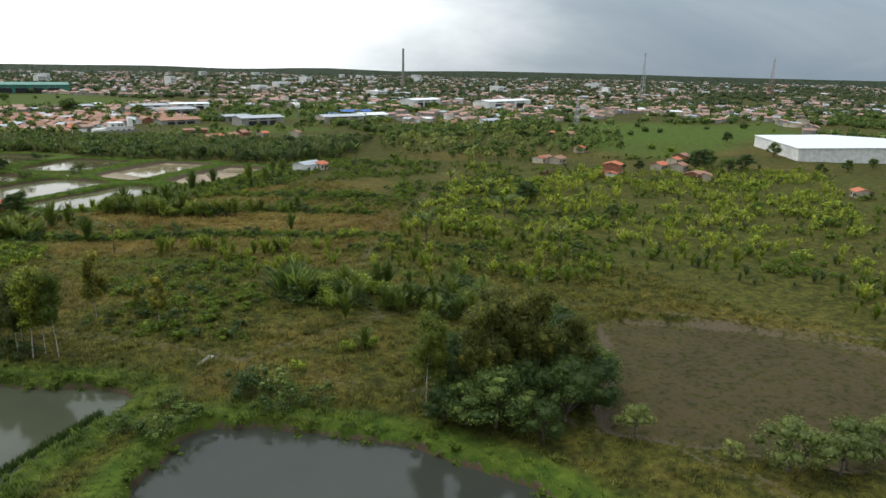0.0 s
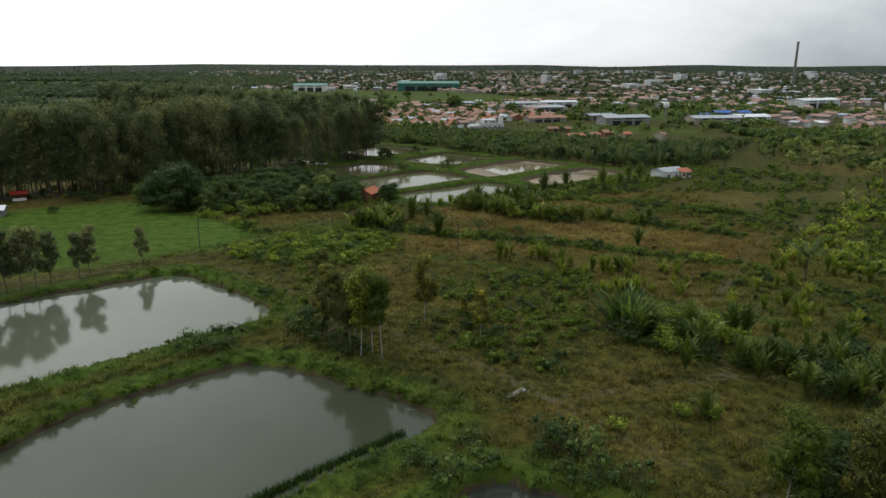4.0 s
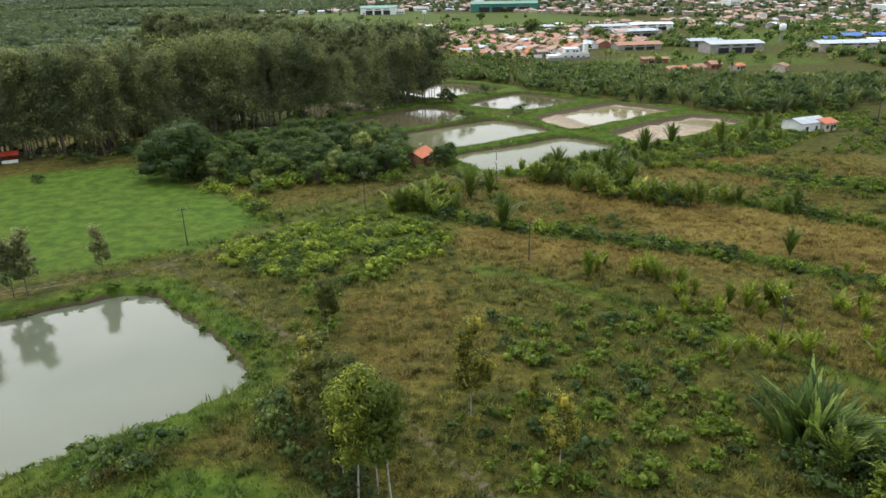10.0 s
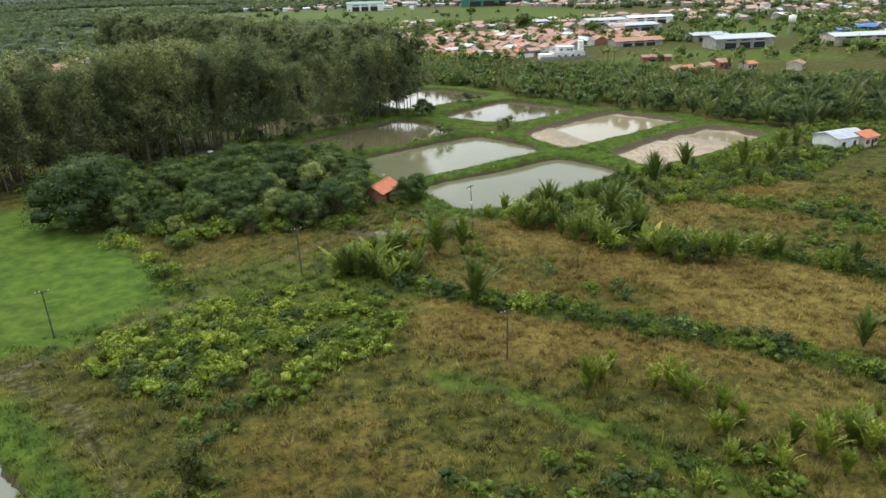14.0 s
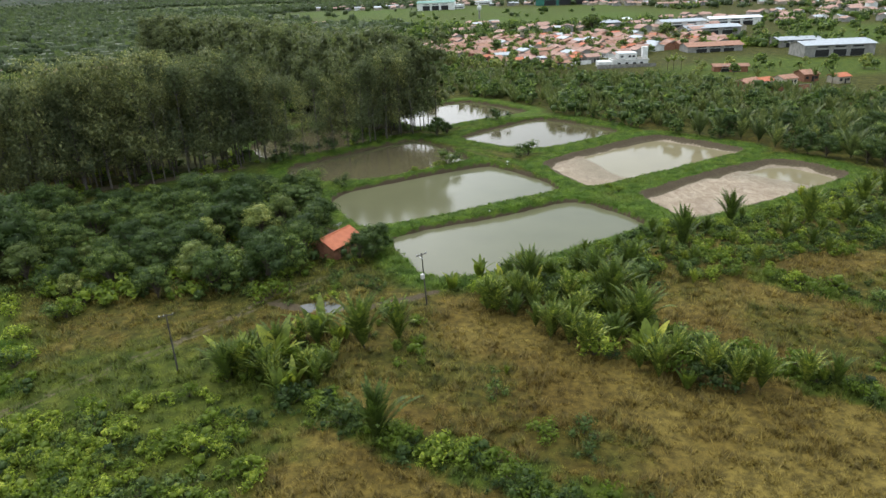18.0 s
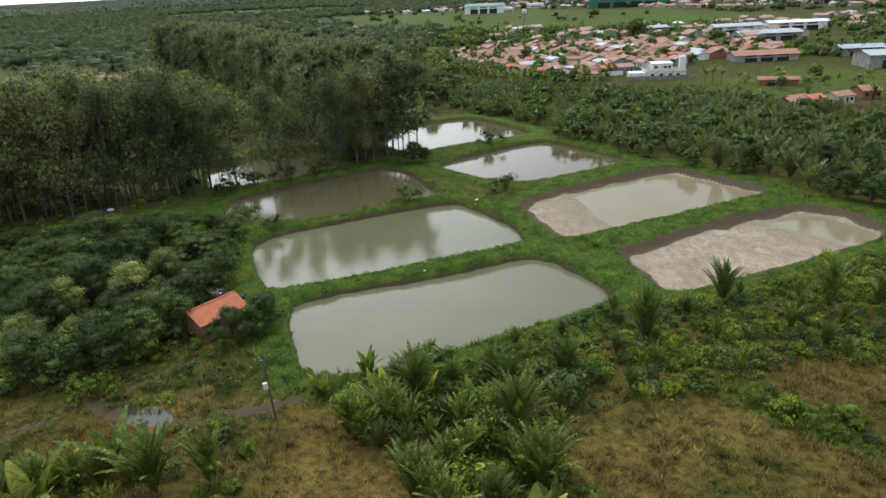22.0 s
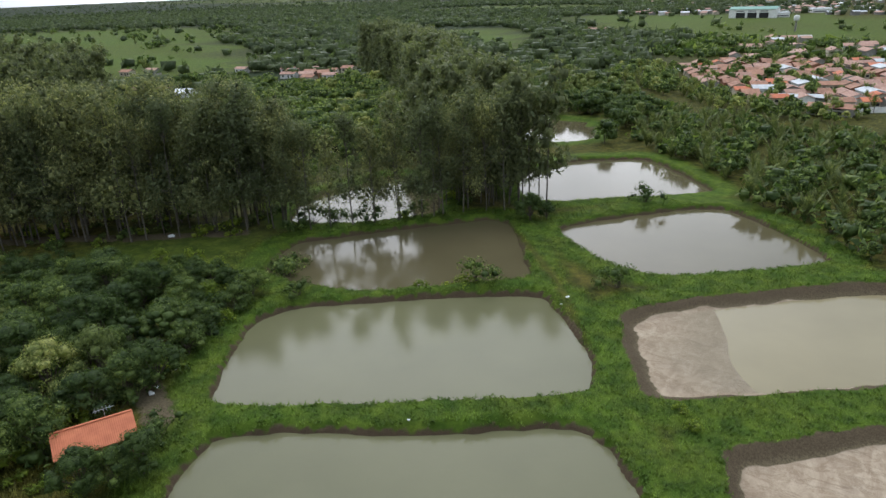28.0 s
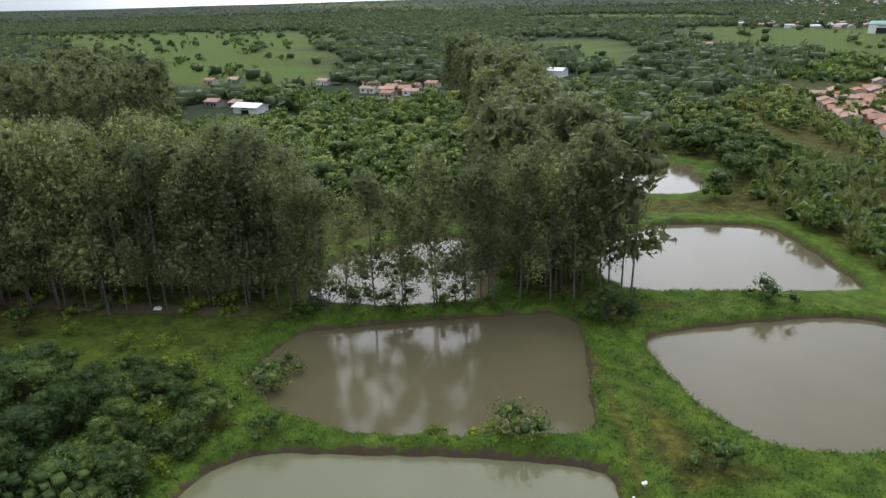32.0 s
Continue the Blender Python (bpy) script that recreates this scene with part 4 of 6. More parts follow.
TAGS = {
    "eucalyptus": ("eucalyptus_tree", "tall grey-green eucalyptus with a bare pale trunk in a dense grove", "tree", "eucalyptus grove"),
    "young_eucalyptus": ("young_eucalyptus_tree", "slender eucalyptus with yellow-green young tips on rough grass", "tree", "young eucalyptus"),
    "bright_tree": ("young_eucalyptus_tree", "young eucalyptus with a bright yellow-green leafy top", "tree", "young eucalyptus"),
    "bare_tree": ("bare_tree", "nearly leafless tree with bare grey branches in the scrub", "tree", ""),
    "slim_tree": ("slim_tree", "slim dark columnar tree standing on the pond dike", "tree", "dike trees"),
    "broadleaf_tree": ("broadleaf_tree", "dense dark green broadleaf tree in scrub woodland", "tree", "scrub woodland trees"),
    "pale_tree": ("pale_flowering_tree", "broadleaf tree with pale yellowish crown among darker trees", "tree", "scrub woodland trees"),
    "shade_tree": ("shade_tree", "huge domed dark green mango tree at the pasture's edge", "tree", ""),
    "open_tree": ("open_crowned_tree", "small open-crowned tree with thin pale trunk and feathery leaves", "tree", "small trees"),
    "bush": ("bush", "rounded bright green leafy bush in rough grass", "bush", "field bushes"),
    "dark_bush": ("dark_bush", "dense dark green bush overgrown with creepers", "bush", "field bushes"),
    "young_palm": ("young_palm", "trunkless young babassu palm with tall upright grey-green fronds", "palm", "young palms"),
    "thicket_palm": ("young_palm", "grey-green young babassu palm crowded in a thicket", "palm", "thicket palms"),
    "small_palm": ("small_palm", "small yellow-green palm seedling in dry grass", "palm", "palm seedlings"),
    "palm": ("palm_tree", "palm tree with a short dark trunk and arching fronds", "palm", "palms"),
    "spreading_palm": ("spreading_palm", "large dark green clump of long broad arching leaves", "palm", ""),
    "banana_clump": ("banana_clump", "clump of broad-leaved yellow-green banana plants", "plant", "banana clumps"),
}
for pk, made in PROTO.items():
    if pk not in TAGS:
        continue
    for pr in made:
        for part_name in ("trunk", "crown"):
            v, f, m = pr[part_name]
            if part_name == "crown" and "heart" in pr:
                v, f = join([(v, f), pr["heart"]])
            pr[part_name + "_mesh"] = mesh_np(pk + "_" + part_name, v, [f], m, smooth=True)
plant_rng = np.random.default_rng(5)


def plant(kind, x, y, h=None, z=None):
    """A plant of that kind and height as a thing of its own, with trunk and crown."""
    pr = PROTO[kind][plant_rng.integers(len(PROTO[kind]))]
    s = (h or pr["h"] * (0.8 + 0.4 * plant_rng.random())) / pr["h"]
    name, label, category, group = TAGS[kind]
    wide = s * (0.9 + 0.25 * plant_rng.random())
    m = Matrix.LocRotScale((x, y, (land_z(x, y) if z is None else z) - 0.05), Euler((0, 0, plant_rng.random() * 6.28)), (wide, wide, s))
    ob = thing(name, label, category, group, m)
    part("trunk", pr["trunk_mesh"], ob)
    part("crown", pr["crown_mesh"], ob)
    return ob


def plant_all(kind, rows):
    for x, y, h in rows:
        plant(kind, x, y, h)


def mass(name, label, category, kinds, spots, heights, thin=1, seed=0):
    """Plants too many to count, joined into one object; thin keeps every n-th leaf, made larger."""
    rng = np.random.default_rng(seed)
    vs, mats, base = [], [], 0
    fs, idx = {3: [], 4: []}, {3: [], 4: []}
    zs = land(spots[:, 0], spots[:, 1])[0]
    for (x, y), z, h in zip(spots, zs, heights):
        k = kinds[rng.integers(len(kinds))]
        pr = PROTO[k][rng.integers(len(PROTO[k]))]
        s, a = h / pr["h"], rng.random() * 6.28
        c, sn = math.cos(a) * s, math.sin(a) * s
        for which in ("trunk", "crown"):
            v, f, m = pr[which]
            if which == "crown" and thin > 1 and len(v) == 3 * len(f):
                v = v.reshape(-1, 3, 3)[rng.integers(thin) :: thin]
                middle = v.mean(1, keepdims=True)
                v = (middle + (v - middle) * thin**0.5 * 1.1).reshape(-1, 3)
                f = np.arange(len(v)).reshape(-1, 3)
                if "few" in pr:
                    v, f = join([(v, f), pr["few"]])
            if which == "trunk" and thin > 2:
                f = f[: 6 * 5]
                v = v[: f.max() + 1]
            if m not in mats:
                mats.append(m)
            vs.append(np.stack([v[:, 0] * c - v[:, 1] * sn + x, v[:, 0] * sn + v[:, 1] * c + y, v[:, 2] * s + z - 0.05], 1))
            fs[f.shape[1]].append(f + base)
            idx[f.shape[1]].append(np.full(len(f), mats.index(m)))
            base += len(v)
    faces = [np.concatenate(fs[3]), np.concatenate(fs[4])]
    which_mat = np.concatenate(idx[3] + idx[4])
    tagged(new(name, mesh_np(name, np.concatenate(vs), faces, mats, which_mat, smooth=True)), label, category, kind="stuff")


def scatter(poly, spacing, seed, jitter=0.8):
    """Spots in an outline, on a shaken lattice."""
    rng = np.random.default_rng(seed)
    poly = np.asarray(poly, float)
    lo, hi = poly.min(0), poly.max(0)
    x, y = np.meshgrid(np.arange(lo[0], hi[0], spacing), np.arange(lo[1], hi[1], spacing))
    p = np.stack([x.ravel(), y.ravel()], 1) + (rng.random((x.size, 2)) - 0.5) * spacing * jitter
    return p[outline_distance(poly, p[:, 0], p[:, 1]) < 0]


def dry_land(p, margin=0.8, trail=1.5):
    """Which spots are neither in water nor on a trail."""
    ok = np.ones(len(p), bool)
    for poly in list(PONDS.values()) + list(BASINS.values()):
        ok &= outline_distance(poly, p[:, 0], p[:, 1]) > margin
    for line in TRAILS:
        ok &= line_distance(line, p[:, 0], p[:, 1]) > trail
    return ok


# yards and glades kept clear of trees: centre and radius
GLADES = [(-220, 478, 30), (-205, 486, 26), (-270, 488, 26), (-335, 452, 34), (-232, 350, 26), (-200, 515, 26), (-216, 395, 32), (-240, 398, 28), (-180, 590, 34), (-60, 425, 14), (-50, 408, 12), (-70, 438, 16), (-72, 440, 17), (-66, 428, 14), (-26, 398, 14), (-190, 460, 20)]


def open_ground(p):
    ok = np.ones(len(p), bool)
    for cx, cy, r in GLADES:
        ok &= np.hypot(p[:, 0] - cx, p[:, 1] - cy) > r
    return ok


# ---- trees and palms of the near fields ----
plant_all("bright_tree", [(-4.0, 86.6, 15.0), (-0.8, 85.2, 14.2), (-2.4, 87.6, 13.0)])
plant_all("dark_bush", [(-8, 91, 3.8), (-11.3, 96.6, 4.6), (-5, 88, 2.8), (-15.8, 99.3, 4.0)])
plant_all("young_eucalyptus", [(-10.1, 97.9, 12.8), (-8.4, 94.1, 12.6), (-6.1, 89.5, 12.4), (-5.2, 91.5, 13), (-9.2, 95.8, 11.6), (7.6, 100.3, 12.8), (16.5, 90.8, 9.5), (-12.8, 121.7, 9), (15, 102, 5),
                               (51, 37, 15.8), (56, 32, 16.2), (53, 40, 14), (45, 33, 15), (48, 35, 15), (58, 36, 14), (60, 28, 13)])
plant_all("bright_tree", [(39, 36, 14.7), (42, 38, 12), (55, 41, 13)])
plant_all("slim_tree", [(-57, 145, 9), (-66, 137, 11.6), (-68, 136, 10), (-72, 131, 11.5), (-74, 129, 12.5), (-76, 127, 13.4), (-79, 126, 13.8), (-82, 124, 14), (-85, 122, 13.5), (-88, 120, 14)])
plant_all("young_palm", [(10.2, 187.7, 8.4), (14.9, 190.1, 7.3), (16.3, 167.7, 8.0), (61.1, 225.3, 8.6), (73.2, 239.8, 7.3), (46, 202, 8.9), (41, 187.5, 6.8), (49.2, 194.6, 8.0), (52.1, 184.5, 6.2),
                         (61.6, 180.4, 6.3), (67.3, 181.9, 4.9), (70.6, 181.1, 4.8), (33.6, 206.7, 8.0), (31.5, 201.2, 6.4), (56.2, 182.1, 6.4), (37, 193, 5.4), (80.8, 175.4, 5.6), (78, 174, 4.4), (67.7, 149.8, 6), (88, 240, 8.4), (102, 250, 7.7), (95, 240, 6), (110, 258, 7)])
plant_all("young_palm", [(47, 76, 6.8), (56, 76, 5.6), (61.2, 77.7, 5.4), (67.3, 74.7, 4.6), (69.5, 68.2, 4.9), (65, 64, 5.2), (87.8, 68.4, 4.2), (43, 61, 4.9), (61, 66, 6), (72, 62, 4.6), (78, 60, 4.4), (52, 81, 5), (57, 72, 5.4)])
plant_all("banana_clump", [(50.5, 117.1, 3.2), (62, 111.4, 3.4), (54, 115.2, 3), (56.6, 130, 3.6), (65, 128, 3.4), (3, 182, 3.8), (-1, 180, 3.6), (-5, 180, 3), (0, 183, 3.6), (5, 180, 3.8), (34, 208, 4), (28, 207, 3.6), (25, 213, 3.4), (-22, 155, 3.2), (21, 207, 3.4)])
plant_all("small_palm", [(29, 141, 4.2), (33, 146, 2.4), (37, 141, 2.8), (39, 141, 2.8), (40, 138, 3.3), (43, 135, 3.6), (45, 134, 2.4), (51, 128, 3.7), (55, 130, 3.4), (56, 128, 3.3),
                         (52, 125, 2.4), (58, 130, 2), (47, 129, 2), (36, 122, 2.9), (42, 114, 2.6), (44, 114, 2.2), (39, 117, 2.2), (41, 127, 2.4), (31, 143, 3), (49, 130, 3), (53, 131, 3), (46, 126, 2.6)])
sprouts = np.concatenate([scatter([(34, 146), (45, 139), (49, 130), (42, 131), (33, 139)], 2.6, 49), scatter([(41, 114), (50, 112), (62, 108), (67, 113), (69, 132), (60, 136), (52, 131), (48, 120)], 2.9, 50)])
sprouts = sprouts[vnoise(sprouts[:, 0] / 5, sprouts[:, 1] / 5, 79) > 0.42]
for x, y in sprouts:
    plant("small_palm", x, y, 1.7 + 1.7 * plant_rng.random() ** 1.3)
plant_all("palm", [(94, 118, 10.5), (130, 127, 10.7), (150, 184, 9.5), (153, 162, 8.8), (157, 276, 11.2), (120, 92, 8), (170, 130, 9)])
plant_all("bush", [(-38, 181, 3.2), (-40, 195, 3.8), (-49, 204, 3.6), (-54, 198, 3.4), (-50, 195, 3), (-43, 188, 2.6), (-8.9, 203.4, 4.4), (-36, 266, 4.2), (-50, 266, 2.6), (-46, 270, 2.2), (-62, 262, 2.4), (-57, 253, 3.4), (-33, 262, 3)])
plant_all("dark_bush", [(-104, 208, 3), (-102, 229, 4), (-93, 241, 5), (-26, 277, 4.5), (-75, 250, 3.4), (-68, 256, 2.8), (-42, 262, 3)])
plant_all("broadleaf_tree", [(-40, 257, 5), (-37, 261, 5.5), (-33, 257, 6), (-48, 254, 5), (-53, 249, 6), (-30, 262, 4.5), (-60, 249, 5.5), (-25, 262, 5)])
plant_all("dark_bush", [(9.9, 57.4, 2.6), (10.6, 52.3, 3.1), (24.1, 48.6, 3.6), (20.7, 55.0, 4.1), (20.8, 48.9, 2.6), (28.7, 48.1, 3.1), (6.9, 50.3, 3.6)])
yard = scatter([(-16, 203), (-6, 200), (8, 204), (12, 212), (3, 219), (-6, 218)], 3.6, 36)
for x, y in yard[dry_land(yard, 1.5)]:
    plant("dark_bush" if plant_rng.random() < 0.5 else "bush", x, y, 0.9 + 1.5 * plant_rng.random())
plant_all("bare_tree", [(-17, 244, 7), (-21, 240, 6)])
plant("spreading_palm", 45, 95, 8.0)
plant_all("broadleaf_tree", [(2.6, 218.6, 6.4), (5.2, 224.0, 5.8), (4.4, 221.0, 5.2)])
plant("shade_tree", -66, 212, 15.5)
plant("broadleaf_tree", 160, 150, 7.5)
plant_all("dark_bush", [(33, 296, 4.9), (22, 345, 5.2)])
plant_all("open_tree", [(59, 16, 4.9), (64, 5, 3), (68, 0, 7), (70, -1, 6), (77, -3, 6.8), (82, -4, 5.4), (73, -4, 5.6), (86, -5, 6)])
plant_all("broadleaf_tree", [(4, 321, 6.5), (7, 323, 4.5)])
plant_all("dark_bush", [(-32, 91, 4.4), (-28, 94, 4.4), (-14, 101, 4.9), (11, 286, 5.0), (-23, 274, 5), (-13, 267, 3.2), (-27, 303, 4.8), (-20, 311, 4.9), (-37, 296, 5.2), (-34, 300, 5.2),
                        (1, 229, 3.8), (24, 54, 4.8), (21, 58, 3.6), (3, 54, 3.2), (-55, 200, 3.6), (-50, 205, 4.6), (-41, 194, 3.6), (-38, 180, 3.6), (-18, 208, 5.8), (52, 88, 3), (48, 90, 3.4), (55, 86, 3)])
plant_all("bush", [(7, 284, 2.6), (3, 280, 2.2), (9, 285, 2.4), (44, 61, 2.4), (40, 62, 2.2), (30, 60, 2), (62, 238, 2.2), (66, 236, 2.4), (71, 239, 2), (54, 262, 1.6), (52, 265, 1.4)])
plant_all("broadleaf_tree", [(45, 28, 9), (61, 25, 8.8), (54, 24, 9.6), (51, 30, 8), (48, 22, 6), (57, 27, 8.5), (42, 31, 7), (60, 32, 9), (66, 30, 7), (72, 44, 8), (51, 46, 7), (65, 40, 8), (40, 33, 6), (44, 36, 8), (47, 40, 9), (58, 43, 8), (63, 36, 9), (69, 39, 8.5), (46, 30, 6), (66, 45, 7)])

# ---- scrub woodland, grove and forest belt ----
WOOD = [(-88, 229), (-70, 213), (-42, 199), (-20, 200), (-5, 215), (-9, 240), (-18, 253), (-29, 261), (-44, 255), (-62, 248), (-84, 242)]
wood = scatter(WOOD, 5.6, 11)
wood = wood[np.hypot(wood[:, 0] + 68, wood[:, 1] - 213) > 11.5]
for n, (x, y) in enumerate(wood):
    plant("pale_tree" if n % 5 == 1 and y < 235 else "broadleaf_tree", x, y, 4.4 + 4.6 * plant_rng.random())
low = scatter(WOOD, 3.4, 31)
mass("wood_undergrowth", "low bushes closing the scrub woodland below its crowns", "shrubs", ["dark_bush", "bush"], low, 1.4 + 2.0 * plant_rng.random(len(low)), 6, 31)
side = scatter([(-8, 236), (-15, 251), (-17, 263), (-30, 269), (-38, 262), (-29, 255), (-18, 248), (-12, 238)], 3.4, 35)
for x, y in side[dry_land(side, 2.0)]:
    k = ("dark_bush", "broadleaf_tree", "bush")[plant_rng.integers(3)]
    plant(k, x, y, {"dark_bush": 2.4, "broadleaf_tree": 3.4, "bush": 2.0}[k] + 1.8 * plant_rng.random())
front = []
line = np.array([(-210, 196), (-145, 226), (-100, 240), (-78, 262), (-48, 288), (-20, 312), (0, 332)], float)
for a, b in zip(line[:-1], line[1:]):
    for t in np.arange(0, 1, 3.0 / np.linalg.norm(b - a)):
        for depth in range(4):
            side = np.array([-(b - a)[1], (b - a)[0]]) / np.linalg.norm(b - a)
            front.append(a + (b - a) * t + side * (depth * 4.2) + plant_rng.normal(size=2) * 1.3)
front = np.array(front)
front = front[dry_land(front, 1.0)]
front = front[~((front[:, 0] > -16) & (front[:, 1] < 345))]
for x, y in front[(front[:, 0] > -150)][:300]:
    plant("eucalyptus", x, y, 18 + 4.5 * smooth(-x, 20, 70) + 9 * plant_rng.random() ** 1.3)
for x, y, h in ((-39, 291.5, 19), (-35.5, 293.5, 21), (-32, 296.2, 18), (-28.5, 299.5, 22), (-25, 303, 20), (-21.5, 307, 19), (-18, 311, 23), (-15, 315, 22), (-12, 319, 24), (-8, 322.5, 23), (-4.5, 325, 22), (-13, 323, 24), (-9, 328, 22), (-3, 331, 24), (-6, 335, 23), (-12, 332, 22)):
    plant("eucalyptus", x, y, h * 1.08)
rest = front[front[:, 0] <= -150]
line2 = [(2, 334), (-22, 350), (-40, 368), (-62, 400), (-95, 440), (-140, 485), (-190, 525)]
spots = []
for a, b in zip(line2[:-1], line2[1:]):
    a, b = np.array(a, float), np.array(b, float)
    for t in np.arange(0, 1, 3.2 / np.linalg.norm(b - a)):
        for depth in range(4):
            spots.append(a + (b - a) * t + [-4.4 * depth, -2.6 * depth] + plant_rng.normal(size=2) * 0.9)
grove_far = np.concatenate([np.array(spots), rest, scatter([(-340, 300), (-225, 288), (-182, 322), (-196, 350), (-260, 385), (-345, 392)], 8.0, 14)])
grove_far = grove_far[dry_land(grove_far, 1.0)]
mass("eucalyptus_grove", "dense grove of tall grey-green eucalyptus trees", "trees", ["eucalyptus"], grove_far, 18 + 13 * plant_rng.random(len(grove_far)) ** 1.2, 6, 3)
inner = scatter([(-110, 262), (-60, 300), (-55, 345), (-45, 372), (-80, 410), (-150, 470), (-230, 500), (-260, 430), (-190, 330)], 6.2, 15)
inner = inner[dry_land(inner, 4) & open_ground(inner)]
tall = (6 + 5 * plant_rng.random(len(inner))) * (0.4 + 0.6 * smooth(np.hypot(inner[:, 0] + 42, inner[:, 1] - 322), 36, 58))
mass("woodland", "dense dark green broadleaf woodland behind the grove", "trees", ["broadleaf_tree"] * 7 + ["pale_tree"], inner, tall, 14, 4)
BELT = [(-30, 470), (-12, 440), (-4, 410), (11, 393), (34, 372), (42, 354), (65, 331), (89, 310), (108, 292), (119, 281), (160, 292), (215, 360), (165, 368), (140, 382), (118, 400), (96, 424), (60, 436), (40, 440), (8, 462)]
belt = scatter(BELT, 5.4, 16)
belt = belt[dry_land(belt, 2.0)]
near = belt[np.argsort(belt[:, 1] - 0.3 * belt[:, 0])][:150]
for n, (x, y) in enumerate(near):
    k = ("thicket_palm", "broadleaf_tree", "thicket_palm", "dark_bush", "thicket_palm")[plant_rng.integers(5)]
    plant(k, x, y, {"thicket_palm": 5.4, "broadleaf_tree": 5.0, "dark_bush": 3.4}[k] + 3.4 * plant_rng.random())
far_belt = belt[np.argsort(belt[:, 1] - 0.3 * belt[:, 0])][150:]
mass("palm_thicket", "thicket of young palms and dark broadleaf trees", "trees", ["thicket_palm", "broadleaf_tree", "thicket_palm", "dark_bush", "thicket_palm"], far_belt, 4 + 3 * plant_rng.random(len(far_belt)), 9, 5)

BAND = [(22, 207), (31, 216), (58, 237), (76, 243), (110, 268), (134, 290), (150, 272), (120, 248), (100, 229), (90, 224), (79, 222), (71, 216), (63, 211), (58, 214), (44, 216), (32, 208)]
band = scatter(BAND, 3.0, 22)
band = band[dry_land(band, 4.0)]
for x, y in band[:170]:
    k = ("dark_bush", "bush", "bush", "dark_bush", "young_palm", "bush")[plant_rng.integers(6)]
    plant(k, x, y, {"young_palm": 3.0, "bush": 1.3, "dark_bush": 1.5}[k] + 1.5 * plant_rng.random() ** 1.5)
low_band = scatter(BAND, 2.2, 47)
low_band = np.concatenate([low_band[dry_land(low_band, 4.0)], band[170:]])
mass("bank_scrub", "low leafy scrub below the palms along the pond bank", "shrubs", ["bush", "dark_bush"], low_band, 0.7 + 0.8 * plant_rng.random(len(low_band)), 4, 47)
THICKETS = [[(24, 201), (32, 197), (37, 190), (45, 185.5), (50, 181), (54, 179), (62, 179.5), (63, 183), (57, 187), (52, 195), (50, 207), (55, 217), (44, 215), (31, 211)],
            [(-9, 177.5), (-7, 184), (-2, 190), (5, 192), (9, 186), (8, 179), (6, 172), (-1, 177)]]
THICKETS.append([(40, 90), (60, 95), (75, 84), (80, 74), (69, 60), (62, 68), (50, 79)])
for n, poly in enumerate(THICKETS):
    spots = scatter(poly, 2.6, 41 + n)
    spots = spots[dry_land(spots, 3.0) & (vnoise(spots[:, 0] / 6, spots[:, 1] / 6, 77) > 0.25)]
    for x, y in spots:
        k = ("young_palm", "young_palm", "dark_bush", "bush", "young_palm", "dark_bush" if n == 2 else "banana_clump")[plant_rng.integers(6)]
        plant(k, x, y, {"young_palm": 3.9, "bush": 1.8, "banana_clump": 2.8, "dark_bush": 2.0}[k] + 3.0 * plant_rng.random() ** 1.6)
beyond = scatter([(-10, 395), (-4, 440), (-24, 480), (-60, 520), (-110, 560), (-180, 560), (-150, 500), (-100, 455), (-64, 415), (-42, 380), (-20, 385)], 6.0, 23)
beyond = beyond[dry_land(beyond, 5.0) & open_ground(beyond)]
mass("pond_woodland", "dark woodland round the small far ponds", "trees", ["broadleaf_tree", "pale_tree", "broadleaf_tree"], beyond, 5 + 4 * plant_rng.random(len(beyond)), 14, 12)
under = front[::2] + plant_rng.normal(size=(len(front[::2]), 2)) * 2.5
under = under[dry_land(under, 0.8)]
mass("undergrowth", "dark bushes growing under the eucalyptus grove", "shrubs", ["dark_bush", "bush"], under, 1.2 + 2.4 * plant_rng.random(len(under)) ** 2, 3, 13)

# ---- shrub rows and scattered growth ----
rowspots = []
for rowline in SHRUB_ROWS:
    for a, b in zip(rowline[:-1], rowline[1:]):
        a, b = np.array(a, float), np.array(b, float)
        for t in np.arange(0, 1, 1.5 / np.linalg.norm(b - a)):
            rowspots.append(a + (b - a) * t + plant_rng.normal(size=2) * 0.9)
rowspots = np.array(rowspots)
for x, y in rowspots[::2]:
    plant("dark_bush" if plant_rng.random() < 0.35 else "bush", x, y, 1.5 + 2.2 * plant_rng.random() ** 2)
mass("shrub_row", "low green creepers and shrubs in rows across the field", "shrubs", ["bush", "dark_bush"], rowspots[1::2], 1.0 + 1.4 * plant_rng.random(len(rowspots[1::2])), 2, 6)
green = scatter([(-48, 151), (-37, 162), (-22, 170), (-8, 176), (6, 160), (0, 148), (-14, 146), (-24, 142), (-38, 149)], 2.0, 17)
green = green[dry_land(green, 1.5)]
green = green[vnoise(green[:, 0] / 5, green[:, 1] / 5, 76) > 0.3]
for x, y in green[::3]:
    plant("bush" if plant_rng.random() < 0.8 else "dark_bush", x, y, 1.0 + 1.7 * plant_rng.random())
rest_green = green[np.arange(len(green)) % 3 > 0]
mass("bush_thicket", "rounded green bushes crowding the rough ground beside the trail", "shrubs", ["bush", "bush", "bush", "dark_bush"], rest_green, 1.0 + 1.5 * plant_rng.random(len(rest_green)), 2, 48)
wide = scatter([(-25, 118), (30, 72), (60, 80), (112, 70), (150, 90), (210, 230), (140, 300), (100, 225), (62, 205), (20, 205), (-14, 190), (-36, 176)], 3.0, 18)
